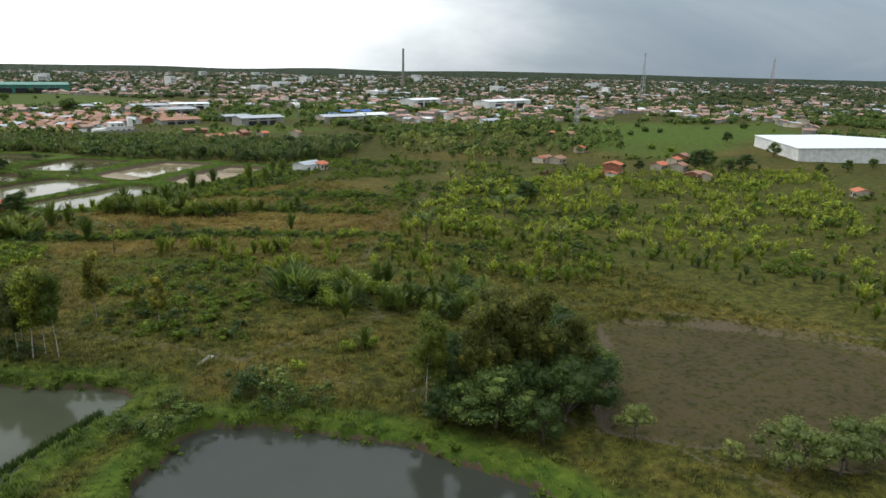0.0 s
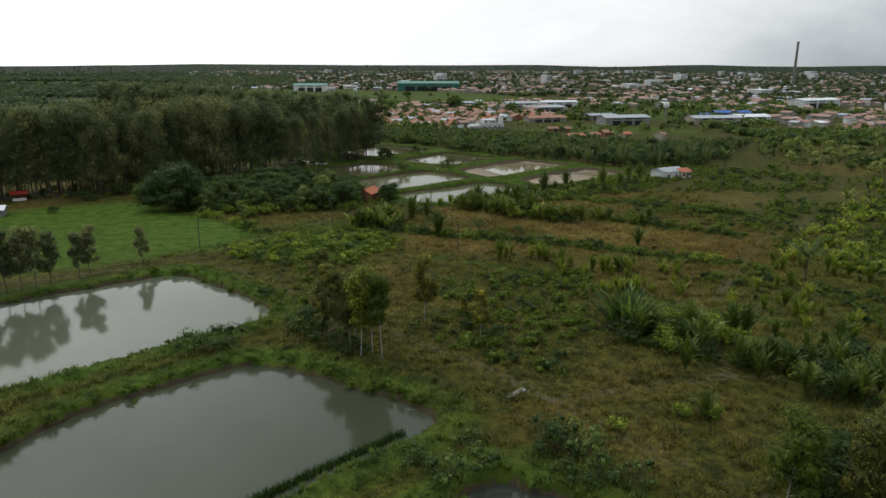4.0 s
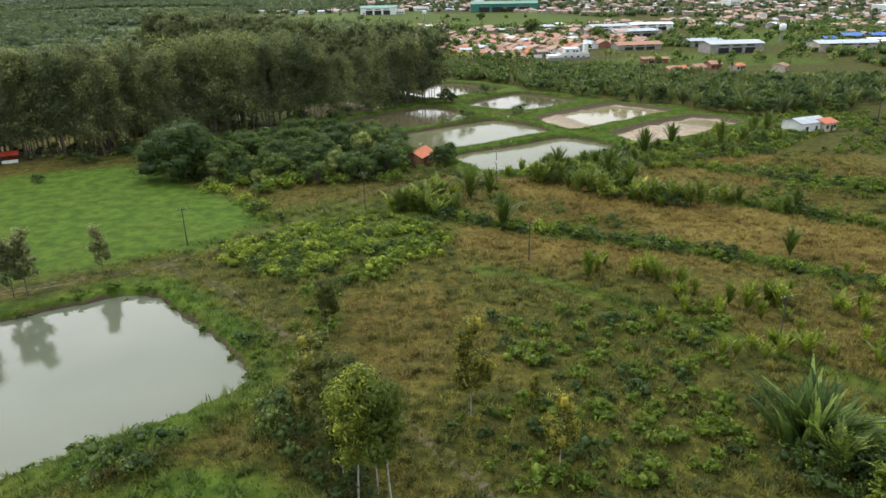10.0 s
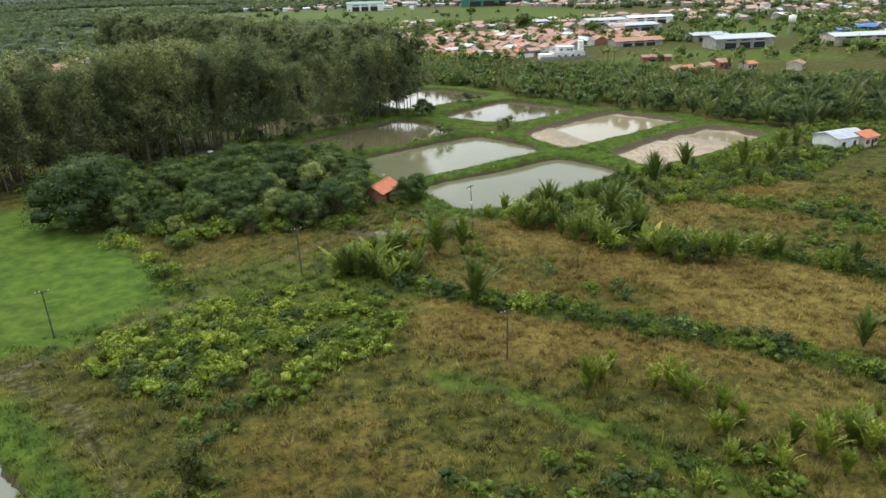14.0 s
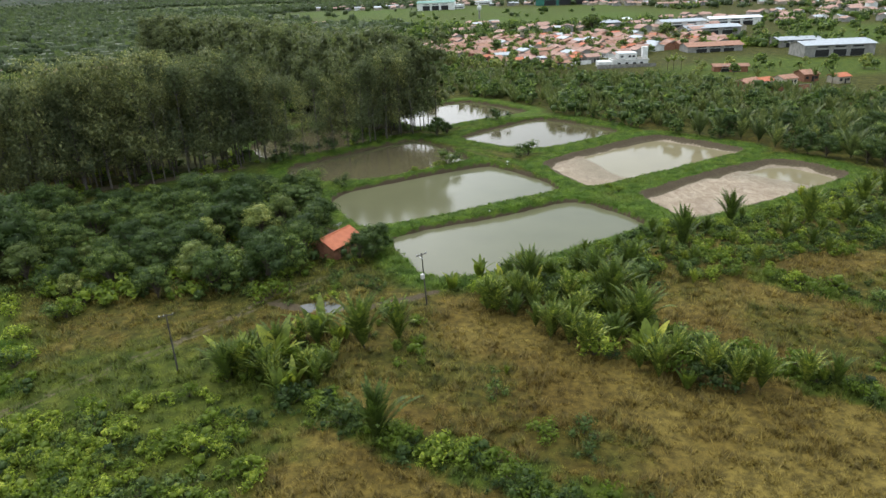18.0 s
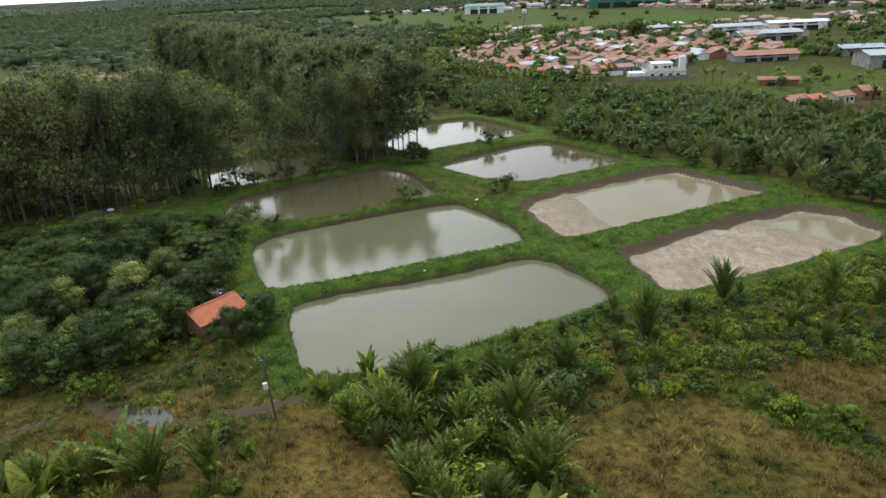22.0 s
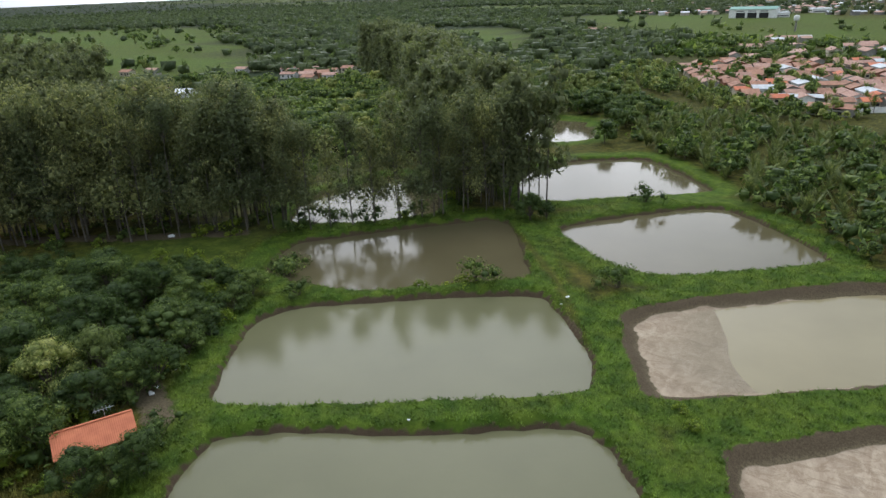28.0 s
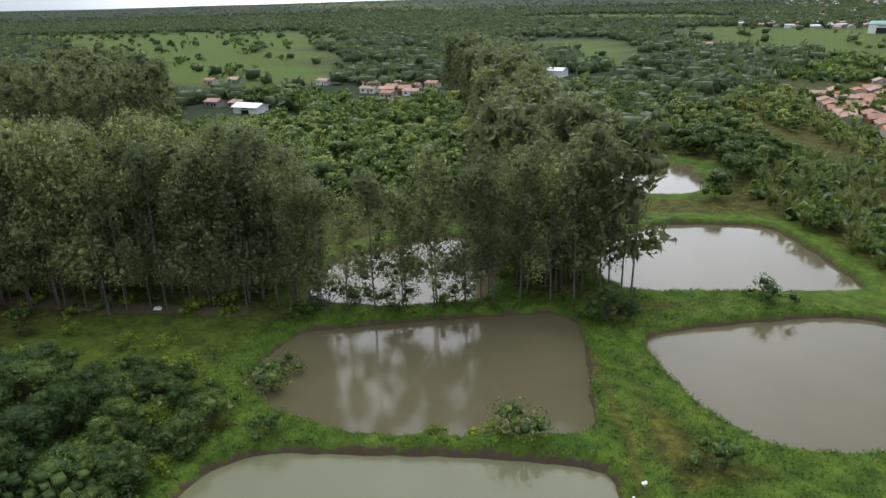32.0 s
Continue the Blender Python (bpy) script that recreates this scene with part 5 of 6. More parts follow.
wide = wide[dry_land(wide, 1.5) & (land(wide[:, 0], wide[:, 1])[3] < 0.42)]
keep = vnoise(wide[:, 0] / 12, wide[:, 1] / 12, 71) + 0.25 * vnoise(wide[:, 0] / 4, wide[:, 1] / 4, 70) > 0.56
mass("field_scrub", "scattered low bushes in rough grass", "shrubs", ["bush", "dark_bush", "bush"], wide[keep], 0.8 + 1.6 * plant_rng.random(keep.sum()) ** 1.5, 4, 8)
east = scatter([(60, 100), (100, 66), (140, 10), (230, 60), (330, 130), (260, 170), (200, 235), (140, 176)], 4.8, 19)
east = east[dry_land(east, 1.5) & (vnoise(east[:, 0] / 16, east[:, 1] / 16, 72) > 0.42)]
order = np.argsort(np.hypot(east[:, 0], east[:, 1]))
for x, y in east[order][:120]:
    plant("small_palm" if plant_rng.random() < 0.75 else "young_palm", x, y, 1.6 + 2.4 * plant_rng.random() ** 1.6)
mass("palm_seedlings", "many small palm seedlings scattered over a grassy slope", "palms", ["seedling", "seedling", "seedling", "bush"], east[order][120:], 1.8 + 2.6 * plant_rng.random(len(east) - 120) ** 1.5, 4, 9)
slope = scatter([(100, 100), (150, 20), (260, 40), (340, 130), (330, 200), (250, 260), (200, 300), (150, 240)], 6.0, 24)
slope = slope[dry_land(slope, 1.0, 2.0) & (vnoise(slope[:, 0] / 22, slope[:, 1] / 22, 75) > 0.4)]
mass("slope_scrub", "grey-green bushes and palms over a grassy slope", "shrubs", ["bush", "seedling", "thicket_palm"], slope, 1.2 + 2.4 * plant_rng.random(len(slope)) ** 1.6, 5, 14)
mid = scatter([(-8, 200), (60, 150), (100, 118), (116, 160), (100, 200), (60, 215), (120, 235), (130, 270), (110, 285), (66, 232), (30, 214), (-2, 212)], 4.0, 20)
mid = mid[dry_land(mid, 2.0) & (land(mid[:, 0], mid[:, 1])[3] < 0.6) & (vnoise(mid[:, 0] / 10, mid[:, 1] / 10, 73) > 0.66)]
for x, y in mid:
    k = ("small_palm", "bush", "small_palm", "dark_bush")[plant_rng.integers(4)]
    plant(k, x, y, 0.9 + 1.5 * plant_rng.random() ** 1.5)
shore = []
for pn in ("broad", "reedy", "corner"):
    poly = PONDS[pn]
    for a, b in zip(poly, np.roll(poly, -1, axis=0)):
        for t in np.arange(0, 1, 1.6 / max(1.6, np.linalg.norm(b - a))):
            shore.append(a + (b - a) * t + plant_rng.normal(size=2) * 0.8)
shore = np.array(shore)
shore = shore[(vnoise(shore[:, 0] / 9, shore[:, 1] / 9, 74) > 0.42)]
mass("bank_weeds", "leafy weeds along the pond banks", "weeds", ["bush"], shore, 0.5 + 1.0 * plant_rng.random(len(shore)) ** 2, 4, 11)

# ---- grass ----


def grass(name, label, area, count, tall, seed, green=False):
    rng = np.random.default_rng(seed)
    lo, hi = np.array(area[0], float), np.array(area[1], float)
    root = lo + rng.random((count // 9, 2)) * (hi - lo)
    own = rng.random(len(root))
    which = rng.integers(len(root), size=count)
    p = root[which] + rng.normal(size=(count, 2)) * (0.3 + 0.35 * own[which])[:, None]
    loose = np.ones(count, bool) if green else rng.random(count) < 0.3
    p = np.where(loose[:, None], lo + rng.random((count, 2)) * (hi - lo), p)
    away = np.where(loose[:, None], 0.45, p - root[which])
    h, dirt, mud, dry, lush, wooded, wet = land(p[:, 0], p[:, 1])
    ok = (h > WATER_Z + 0.55) & (dirt < 0.25 + 0.3 * rng.random(count)) & (mud < 0.2)
    if green:
        ok &= lush > 0.3
    ok &= outline_distance(PASTURE, p[:, 0], p[:, 1]) > -1 - 4 * rng.random(count)
    p, h, dry, lush, away, own = p[ok], h[ok], dry[ok], lush[ok], away[ok], own[which][ok]
    if not green:
        dry = np.clip(dry + 0.55 * (own - 0.5) * (1 - lush), 0, 1)
    n, blades = len(p), 6
    lump = 0.35 + 1.25 * smooth(vnoise(p[:, 0] / 1.7, p[:, 1] / 1.7, 91) * 0.6 + vnoise(p[:, 0] / 5, p[:, 1] / 5, 90) * 0.4, 0.3, 0.72)
    ht = tall * (0.45 + 0.55 * rng.random(n)) * (1.0 if green else lump * np.clip(1.25 - 0.75 * np.hypot(away[:, 0], away[:, 1]), 0.4, 1.2))
    turn = rng.random((n, blades)) * 6.28
    foot = rng.normal(size=(n, blades, 2)) * 0.26
    leanv = (0.35 + 0.6 * rng.random((n, blades))) * ht[:, None]
    top = ht[:, None] * (0.6 + 0.4 * rng.random((n, blades)))
    c = np.zeros((n, blades, 3, 3))
    bx, by = p[:, None, 0] + foot[..., 0], p[:, None, 1] + foot[..., 1]
    w = 0.07 + 0.05 * rng.random((n, blades))
    c[..., 0, 0], c[..., 0, 1] = bx - np.sin(turn) * w, by + np.cos(turn) * w
    c[..., 1, 0], c[..., 1, 1] = bx + np.sin(turn) * w, by - np.cos(turn) * w
    c[..., 0, 2] = c[..., 1, 2] = h[:, None] - 0.05
    c[..., 2, 0], c[..., 2, 1] = bx + np.cos(turn) * leanv, by + np.sin(turn) * leanv
    c[..., 2, 2] = h[:, None] + top
    v = c.reshape(-1, 3)
    per = blades * 3
    me = mesh_np(name, v, [np.arange(len(v)).reshape(-1, 3)], M_GRASS, smooth=True, attrs={"dry": np.repeat(dry, per), "lush": np.repeat(lush, per)})
    swell = np.zeros((n, 2)) if green else np.clip(away * 1.1, -1.3, 1.3)
    up = np.stack([0.3 * rng.normal(size=len(v)) + np.repeat(swell[:, 0], per), 0.3 * rng.normal(size=len(v)) + np.repeat(swell[:, 1], per), np.ones(len(v))], 1)
    me.normals_split_custom_set_from_vertices((up / np.linalg.norm(up, axis=1)[:, None]).tolist())
    tagged(new(name, me), label, "grass", kind="stuff")


grass("grass", "rough knee-high grass, straw-coloured on dry ground and green on the dikes", ((-60, 30), (120, 230)), 84000, 1.0, 51)
grass("dike_grass", "lush green grass on the fish pond dikes", ((-40, 200), (125, 350)), 84000, 0.45, 52, True)
grass("near_grass", "rough grass round the near ponds", ((-70, -10), (125, 100)), 22000, 0.7, 53)


def reeds(line, count, seed):
    """A narrow strip of upright reeds standing in shallow water."""
    rng = np.random.default_rng(seed)
    line = np.array(line, float)
    k = rng.random(count) * (len(line) - 1)
    i = np.minimum(k.astype(int), len(line) - 2)
    p = line[i] + (line[i + 1] - line[i]) * (k - i)[:, None] + rng.normal(size=(count, 2)) * 0.35
    turn, ht = rng.random(count) * 6.28, 0.5 + 0.7 * rng.random(count)
    w = 0.05 + 0.04 * rng.random(count)
    side = np.stack([-np.sin(turn), np.cos(turn)], 1) * w[:, None]
    tip = p + np.stack([np.cos(turn), np.sin(turn)], 1) * (0.25 * ht)[:, None]
    low, high = np.full(count, WATER_Z - 0.2), WATER_Z + ht
    v = np.stack([np.c_[p - side, low], np.c_[p + side, low], np.c_[tip, high]], 1).reshape(-1, 3)
    tagged(new("reeds", mesh_np("reeds", v, [np.arange(len(v)).reshape(-1, 3)], M_LEAF)), "strip of dark reeds standing in the pond's shallow edge", "reeds", kind="stuff")


reeds([(1.7, 62.8), (-4, 58.6), (-9.3, 54.8), (-14, 51), (-18.3, 47.8)], 2600, 91)

# ---- buildings ----


def gable_meshes(w, d, h, rise, wall, roof, over=0.45):
    """Walls with gable ends, and a two-sided roof with eaves and thickness."""
    bm = bmesh.new()
    a, b = w / 2, d / 2
    v = [bm.verts.new(c) for c in ((-a, -b, -0.3), (a, -b, -0.3), (a, b, -0.3), (-a, b, -0.3), (-a, -b, h), (a, -b, h), (a, b, h), (-a, b, h), (-a, 0, h + rise), (a, 0, h + rise))]
    for f in ((0, 1, 5, 4), (2, 3, 7, 6), (1, 2, 6, 9, 5), (3, 0, 4, 8, 7), (3, 2, 1, 0), (4, 5, 9, 8), (6, 7, 8, 9)):
        bm.faces.new([v[i] for i in f])
    walls = from_bm("walls", bm, wall)
    bm = bmesh.new()
    slope = rise / b
    for s in (-1, 1):
        low, e = -over * slope, b + over
        pts = [(-a - over, 0, h + rise), (a + over, 0, h + rise), (a + over, s * e, h + low), (-a - over, s * e, h + low)]
        lo = [bm.verts.new((x, y, z + 0.05)) for x, y, z in pts]
        hi = [bm.verts.new((x, y, z + 0.17)) for x, y, z in pts]
        bm.faces.new(hi)
        bm.faces.new(lo[::-1])
        for i in range(4):
            bm.faces.new((lo[i], lo[(i + 1) % 4], hi[(i + 1) % 4], hi[i]))
    bmesh.ops.recalc_face_normals(bm, faces=bm.faces)
    return walls, from_bm("roof", bm, roof)


def opening(name, w, h, at, rot, mat, parent, frame_mat):
    f = part(name, box_mesh(name, (w, 0.09, h), (0, 0, 0), frame_mat, 0, 0.015), parent)
    f.matrix_local = Matrix.Translation(at) @ Matrix.Rotation(rot, 4, "Z")
    part("pane" if name == "window" else "leaf", box_mesh("pane", (w - 0.2, 0.03, h - 0.2), (0, -0.05, 0.1), mat), f)


HOUSES = []
for w, d, h, rise, wall, roof in ((7.5, 6.5, 2.9, 1.1, M_WALL_CREAM, M_TILE), (9, 6, 2.8, 1.0, M_WALL_WHITE, M_TILE_PALE), (6.5, 8, 3.0, 1.3, M_BRICK, M_TILE),
                                  (8, 7, 3.0, 1.2, M_WALL_GREY, M_TILE_PALE), (6, 6, 2.8, 1.0, M_WALL_CREAM, M_TILE_NEW), (11, 8, 3.2, 1.1, M_WALL_WHITE, M_SHEET)):
    HOUSES.append((w, d, h, *gable_meshes(w, d, h, rise, wall, roof)))
HOUSE_LABEL = {0: "small cream house with a terracotta gable roof", 1: "low white house with a terracotta roof", 2: "bare brick house with a terracotta roof",
               3: "grey rendered house with a stained terracotta roof", 4: "small cream house with a new orange tile roof", 5: "white house with a grey sheet roof"}
DOOR = box_mesh("door", (0.95, 0.12, 2.1), (0, 0, 0), M_BLACK, 0, 0.02)
WINDOW = box_mesh("window", (1.3, 0.12, 1.1), (0, 0, 0), M_BLACK, 0, 0.02)


def house(n, x, y, turn, group="town houses"):
    w, d, h, walls, roof = HOUSES[n]
    ob = thing("house", HOUSE_LABEL[n], "house", group, Matrix.Translation((x, y, land_z(x, y))) @ Matrix.Rotation(turn, 4, "Z"))
    part("wall", walls, ob)
    part("roof", roof, ob)
    for name, me, px in (("door", DOOR, -w * 0.1), ("window", WINDOW, -w * 0.34), ("window", WINDOW, w * 0.28)):
        for side in (-1, 1):
            o = part(name, me, ob)
            o.location = (px * side, side * (d / 2 + 0.01), 0.0 if name == "door" else 1.0)
    return ob


town_rng = np.random.default_rng(9)
tdir = 0.42
u, v = np.meshgrid(np.arange(-140, 140, 9.2), np.arange(-140, 140, 11.5))
tx = 60 + u * math.cos(tdir) - v * math.sin(tdir) + (town_rng.random(u.shape) - 0.5) * 2
ty = 565 + u * math.sin(tdir) + v * math.cos(tdir) + (town_rng.random(u.shape) - 0.5) * 2
ok = (outline_distance(TOWN, tx, ty) < 0) & (town_rng.random(u.shape) < 0.9)
for x, y in zip(tx[ok], ty[ok]):
    house(int(town_rng.choice(6, p=[0.26, 0.16, 0.14, 0.22, 0.14, 0.08])), x, y, tdir + (0, math.pi / 2)[town_rng.integers(2)])
for n, x, y, turn in ((2, 120, 398, 0.5), (4, 128, 405, 0.5), (0, 138, 410, 0.5), (2, 150, 420, 0.2), (4, 160, 412, 0.4), (0, 180, 405, 0.9), (4, 128, 258, 0.5), (5, 122, 258, 0.4),
                      (4, 238, 226, 0.3), (0, 244, 220, 0.3), (4, 272, 178, 0.2), (0, 280, 172, 0.3), (0, 262, 146, 0.6), (4, 300, 190, 0.2), (2, 315, 196, 0.2),
                      (0, 241, 226, 0.3), (4, 292, 250, 0.5), (4, 275, 180, 0.2), (2, 260, 149, 0.3), (0, 122, 403, 0.6), (0, 290, 435, 0.1), (2, 330, 432, 0.2), (4, 345, 330, 0.4), (0, 356, 322, 0.2), (4, 282, 88, 0.8),
                      (1, -243, 495, 0.3), (3, -232, 498, 0.8), (0, -218, 486, 0.2), (0, -250, 506, 0.2), (2, -225, 505, 0.9), (1, -296, 506, 0.1), (0, -365, 468, 0.3), (3, -352, 478, 0.3),
                      (0, -254, 370, 0.1), (1, -224, 545, 0.2), (3, -210, 570, 0.5), (0, -226, 530, 0.2), (3, -272, 415, 0.3), (3, -258, 420, 0.1), (0, -236, 507, 0.5), (1, -262, 514, 0.3), (3, -246, 518, 0.6), (0, -228, 516, 0.4), (1, -214, 500, 0.3), (3, -280, 470, 0.2)):
    house(n, x, y, turn, "outlying houses")


plant_all("broadleaf_tree", [(289, 168, 11), (304, 174, 10), (159, 149, 8), (166, 114, 5), (316, 159, 8), (299, 157, 7.5), (381, 181, 9), (433, 245, 8), (331, 129, 6), (355, 127, 6.5), (379, 126, 6), (251, 183, 5), (261, 181, 5.5), (317, 328, 6), (304, 295, 7), (327, 311, 6), (82, 682, 15), (79, 690, 13), (126, 611, 12)])
plant_all("palm", [(102, 456, 9), (106, 458, 8), (99, 454, 8.5), (146, 400, 9), (152, 398, 8), (112, 452, 7)])


def shed(name, label, x, y, turn, w, d, h, rise, wall, roof, doors=3):
    ob = thing(name, label, "building", "", Matrix.Translation((x, y, land_z(x, y))) @ Matrix.Rotation(turn, 4, "Z"))
    walls, top = gable_meshes(w, d, h, rise, wall, roof, 0.8)
    part("wall", walls, ob)
    part("roof", top, ob)
    for n in range(doors):
        opening("door", w / (doors + 2), h * 0.62, (w * ((n + 1) / (doors + 1) - 0.5), -d / 2 - 0.02, 0), 0, M_BLACK, ob, M_STEEL)
        opening("window", w / (doors + 3), 1.0, (w * ((n + 1) / (doors + 1) - 0.5), -d / 2 - 0.02, h * 0.74), 0, M_BLACK, ob, M_STEEL)
    return ob


shed("storage_shed", "long grey storage shed with a zinc roof and open front", 192, 505, 0.10, 36, 18, 6.0, 1.4, M_WALL_GREY, M_SHEET)
shed("storage_shed", "low grey shed with a rusty zinc roof", 205, 528, 0.10, 26, 12, 4.5, 1.0, M_WALL_GREY, M_SHEET, 2)
shed("storage_shed", "long open-sided shed with a zinc roof beside blue tarpaulins", 262, 500, 0.05, 38, 16, 5.5, 1.4, M_WALL_CREAM, M_SHEET)
shed("workshop", "white workshop with a pale arched sheet roof", 300, 515, 0.05, 28, 16, 5.0, 1.6, M_WALL_WHITE, M_SHEET_WHITE, 2)
shed("workshop", "grey workshop with a pale sheet roof", 165, 640, 0.2, 30, 16, 5.0, 1.4, M_WALL_GREY, M_SHEET, 2)
shed("workshop", "white and blue workshop with sheet roof", 150, 690, 0.2, 34, 18, 6.0, 1.4, M_WALL_WHITE, M_SHEET, 2)
shed("workshop", "long white hall with a pale roof", 195, 712, 0.1, 40, 14, 6.0, 1.2, M_WALL_WHITE, M_SHEET_WHITE, 3)
shed("workshop", "grey hall with a zinc roof", 90, 712, 0.3, 30, 14, 5.0, 1.2, M_WALL_GREY, M_SHEET, 2)
shed("warehouse", "huge green-clad warehouse with a green roof", 92, 1150, -0.05, 100, 45, 12, 3, M_WALL_GREEN, M_SHEET_GREEN, 4)
shed("warehouse", "green-roofed depot with a pale front", -98, 1128, 0.0, 52, 28, 10, 2.5, M_WALL_WHITE, M_SHEET_GREEN, 3)
shed("warehouse", "very large white warehouse with a ribbed white roof", 434, 163, 0.83, 79, 88, 7, 1.6, M_WALL_WHITE, M_SHEET_WHITE, 4)
shed("workshop", "white workshop with a blue-grey roof", 366, 428, 0.2, 22, 12, 4.5, 1.2, M_WALL_WHITE, M_SHEET, 2)
shed("workshop", "low brick workshop with a red-tiled roof", 330, 436, 0.2, 20, 9, 3.5, 1.4, M_BRICK, M_TILE, 2)
shed("storage_hall", "long white hall with a bright roof", 560, 640, 0.25, 90, 24, 8, 1.5, M_WALL_WHITE, M_SHEET_WHITE, 3)
shed("storage_hall", "bright white hall at the edge of town", 470, 690, 0.25, 50, 22, 8, 1.5, M_WALL_WHITE, M_SHEET_WHITE, 3)
shed("farm_shed", "white-roofed farm shed among trees", -240, 415, 0.3, 14, 9, 3.2, 1.4, M_WALL_WHITE, M_SHEET_WHITE, 1)
shed("cattle_shed", "small open shed with a white roof on the pasture", -122, 205, 0.2, 9, 5, 2.4, 0.8, M_WALL_GREY, M_SHEET_WHITE, 1)
shed("farm_shed", "grey-roofed building behind the grove", -200, 612, 0.2, 22, 12, 4, 1.4, M_WALL_WHITE, M_SHEET, 1)


def flat_house(x, y, turn):
    """The white modern house: flat-roofed blocks and a slim tower."""
    ob = thing("white_house", "modern white flat-roofed house with a slim square tower", "house", "", Matrix.Translation((x, y, land_z(x, y))) @ Matrix.Rotation(turn, 4, "Z"))
    for name, size, at in (("main_block", (18, 11, 3.4), (0, 0, -0.2)), ("upper_block", (9, 8, 3.0), (-1, 1, 3.2)), ("side_block", (8, 8, 2.8), (-12, 0, -0.2)), ("tower", (2.6, 3.4, 9.2), (8.5, 1, -0.2))):
        part(name, box_mesh(name, size, at, M_WALL_WHITE, 0, 0.06), ob)
    part("parapet", box_mesh("parapet", (18.4, 11.4, 0.35), (0, 0, 3.2), M_WALL_WHITE, 0, 0.05), ob)
    part("roof_terrace", box_mesh("roof_terrace", (17.6, 10.6, 0.06), (0, 0, 3.56), M_CONCRETE), ob)
    part("roof_slab", box_mesh("roof_slab", (9.6, 8.6, 0.3), (-1, 1, 6.2), M_SHEET_WHITE, 0, 0.04), ob)
    for px in (-6, -2, 2, 5.5):
        opening("window", 1.8, 1.3, (px, -5.52, 1.0), 0, M_BLACK, ob, M_WALL_WHITE)
    for px in (-4, 0, 2):
        opening("window", 1.6, 1.2, (px, -3.02, 4.2), 0, M_BLACK, ob, M_WALL_WHITE)
    part("garden_wall", box_mesh("garden_wall", (30, 0.2, 2.0), (-3, -9, -0.2), M_CONCRETE), ob)


flat_house(84, 482, 0.12)
shed("long_house", "long low brick house with a terracotta roof", 127, 452, -0.05, 15, 6, 2.6, 0.8, M_BRICK, M_TILE, 2)
shed("long_house", "long low house with an orange tile roof and grey walls", 138, 537, 0.18, 32, 13, 3.6, 1.6, M_WALL_GREY, M_TILE, 3)
shed("low_shed", "low flat shed with a grey sheet roof", 34, 503, 0.2, 21, 9, 2.8, 0.5, M_WALL_GREY, M_SHEET, 2)
shed("low_shed", "low grey building with a dark red sheet roof", 47, 482, -0.1, 15, 9, 3.0, 0.8, M_WALL_GREY, M_TILE, 2)
shed("workshop", "long arched grey workshop at the edge of town", 159, 640, 0.35, 38, 15, 4.5, 2.2, M_WALL_GREY, M_SHEET, 3)
shed("open_shed", "dark open-sided shed with a weathered sheet roof", 189, 550, 0.1, 24, 14, 4.2, 1.2, M_WALL_GREY, M_SHEET, 3)
shed("long_house", "long low house with a red tile roof beside a dirt yard", 334, 434, -0.9, 22, 9, 3.0, 1.5, M_WALL_CREAM, M_TILE, 2)


def wall_run(x, y, turn, length, height, mat, label):
    """A free-standing yard wall with piers and a coping."""
    ob = thing("yard_wall", label, "wall", "yard walls", Matrix.Translation((x, y, land_z(x, y))) @ Matrix.Rotation(turn, 4, "Z"))
    part("panel", box_mesh("panel", (length, 0.18, height), (0, 0, -0.2), mat, 0, 0.02), ob)
    part("coping", box_mesh("coping", (length + 0.1, 0.3, 0.1), (0, 0, height - 0.19), M_CONCRETE, 0, 0.02), ob)
    n = max(2, int(length // 6))
    for k in range(n + 1):
        part("pier", box_mesh("pier", (0.35, 0.3, height + 0.12), ((k / n - 0.5) * length, 0, -0.2), M_CONCRETE, 0, 0.02), ob)


wall_run(70, 536, 0.1, 16, 3.2, M_WALL_GREY, "bare concrete yard wall beside houses")
wall_run(60, 489, 0.5, 14, 2.2, M_WALL_WHITE, "white yard wall behind the modern house")
wall_run(136, 396, 0.35, 18, 2.0, M_BRICK, "brick yard wall beside terracotta houses")
wall_run(214, 196, 0.35, 16, 1.8, M_BRICK, "low brick yard wall behind a house")
wall_run(407, 652, 0.0, 42, 3.0, M_WALL_CREAM, "long pale wall of a works yard")


def tarpaulin(x, y, w, d, h, turn):
    """A blue sheet stretched over poles."""
    ob = thing("tarpaulin_shelter", "blue tarpaulin stretched over poles beside the sheds", "shelter", "blue shelters", Matrix.Translation((x, y, land_z(x, y))) @ Matrix.Rotation(turn, 4, "Z"))
    k, m = np.meshgrid(np.linspace(-0.5, 0.5, 9), np.linspace(-0.5, 0.5, 7))
    z = h * (1 - 0.9 * np.abs(m) * 0.6) + 0.25 * np.sin(9 * k + 4 * m)
    v = np.stack([k.ravel() * w, m.ravel() * d, z.ravel()], 1)
    v = np.vstack([v, v - [0, 0, 0.06]])
    i, j = np.meshgrid(np.arange(6), np.arange(8), indexing="ij")
    q = (i * 9 + j).ravel()
    f = np.stack([q, q + 1, q + 10, q + 9], 1)
    part("sheet", mesh_np("sheet", v, [np.vstack([f, f[:, ::-1] + 63])], M_BLUE, smooth=True), ob)
    for px, py in ((-0.46, -0.44), (0.46, -0.44), (0.46, 0.44), (-0.46, 0.44)):
        pv, pf = tube([(px * w, py * d, -0.2), (px * w, py * d, h * 0.76)], [0.12, 0.1], 6)
        part("post", mesh_np("post", pv, [pf], M_WOOD), ob)


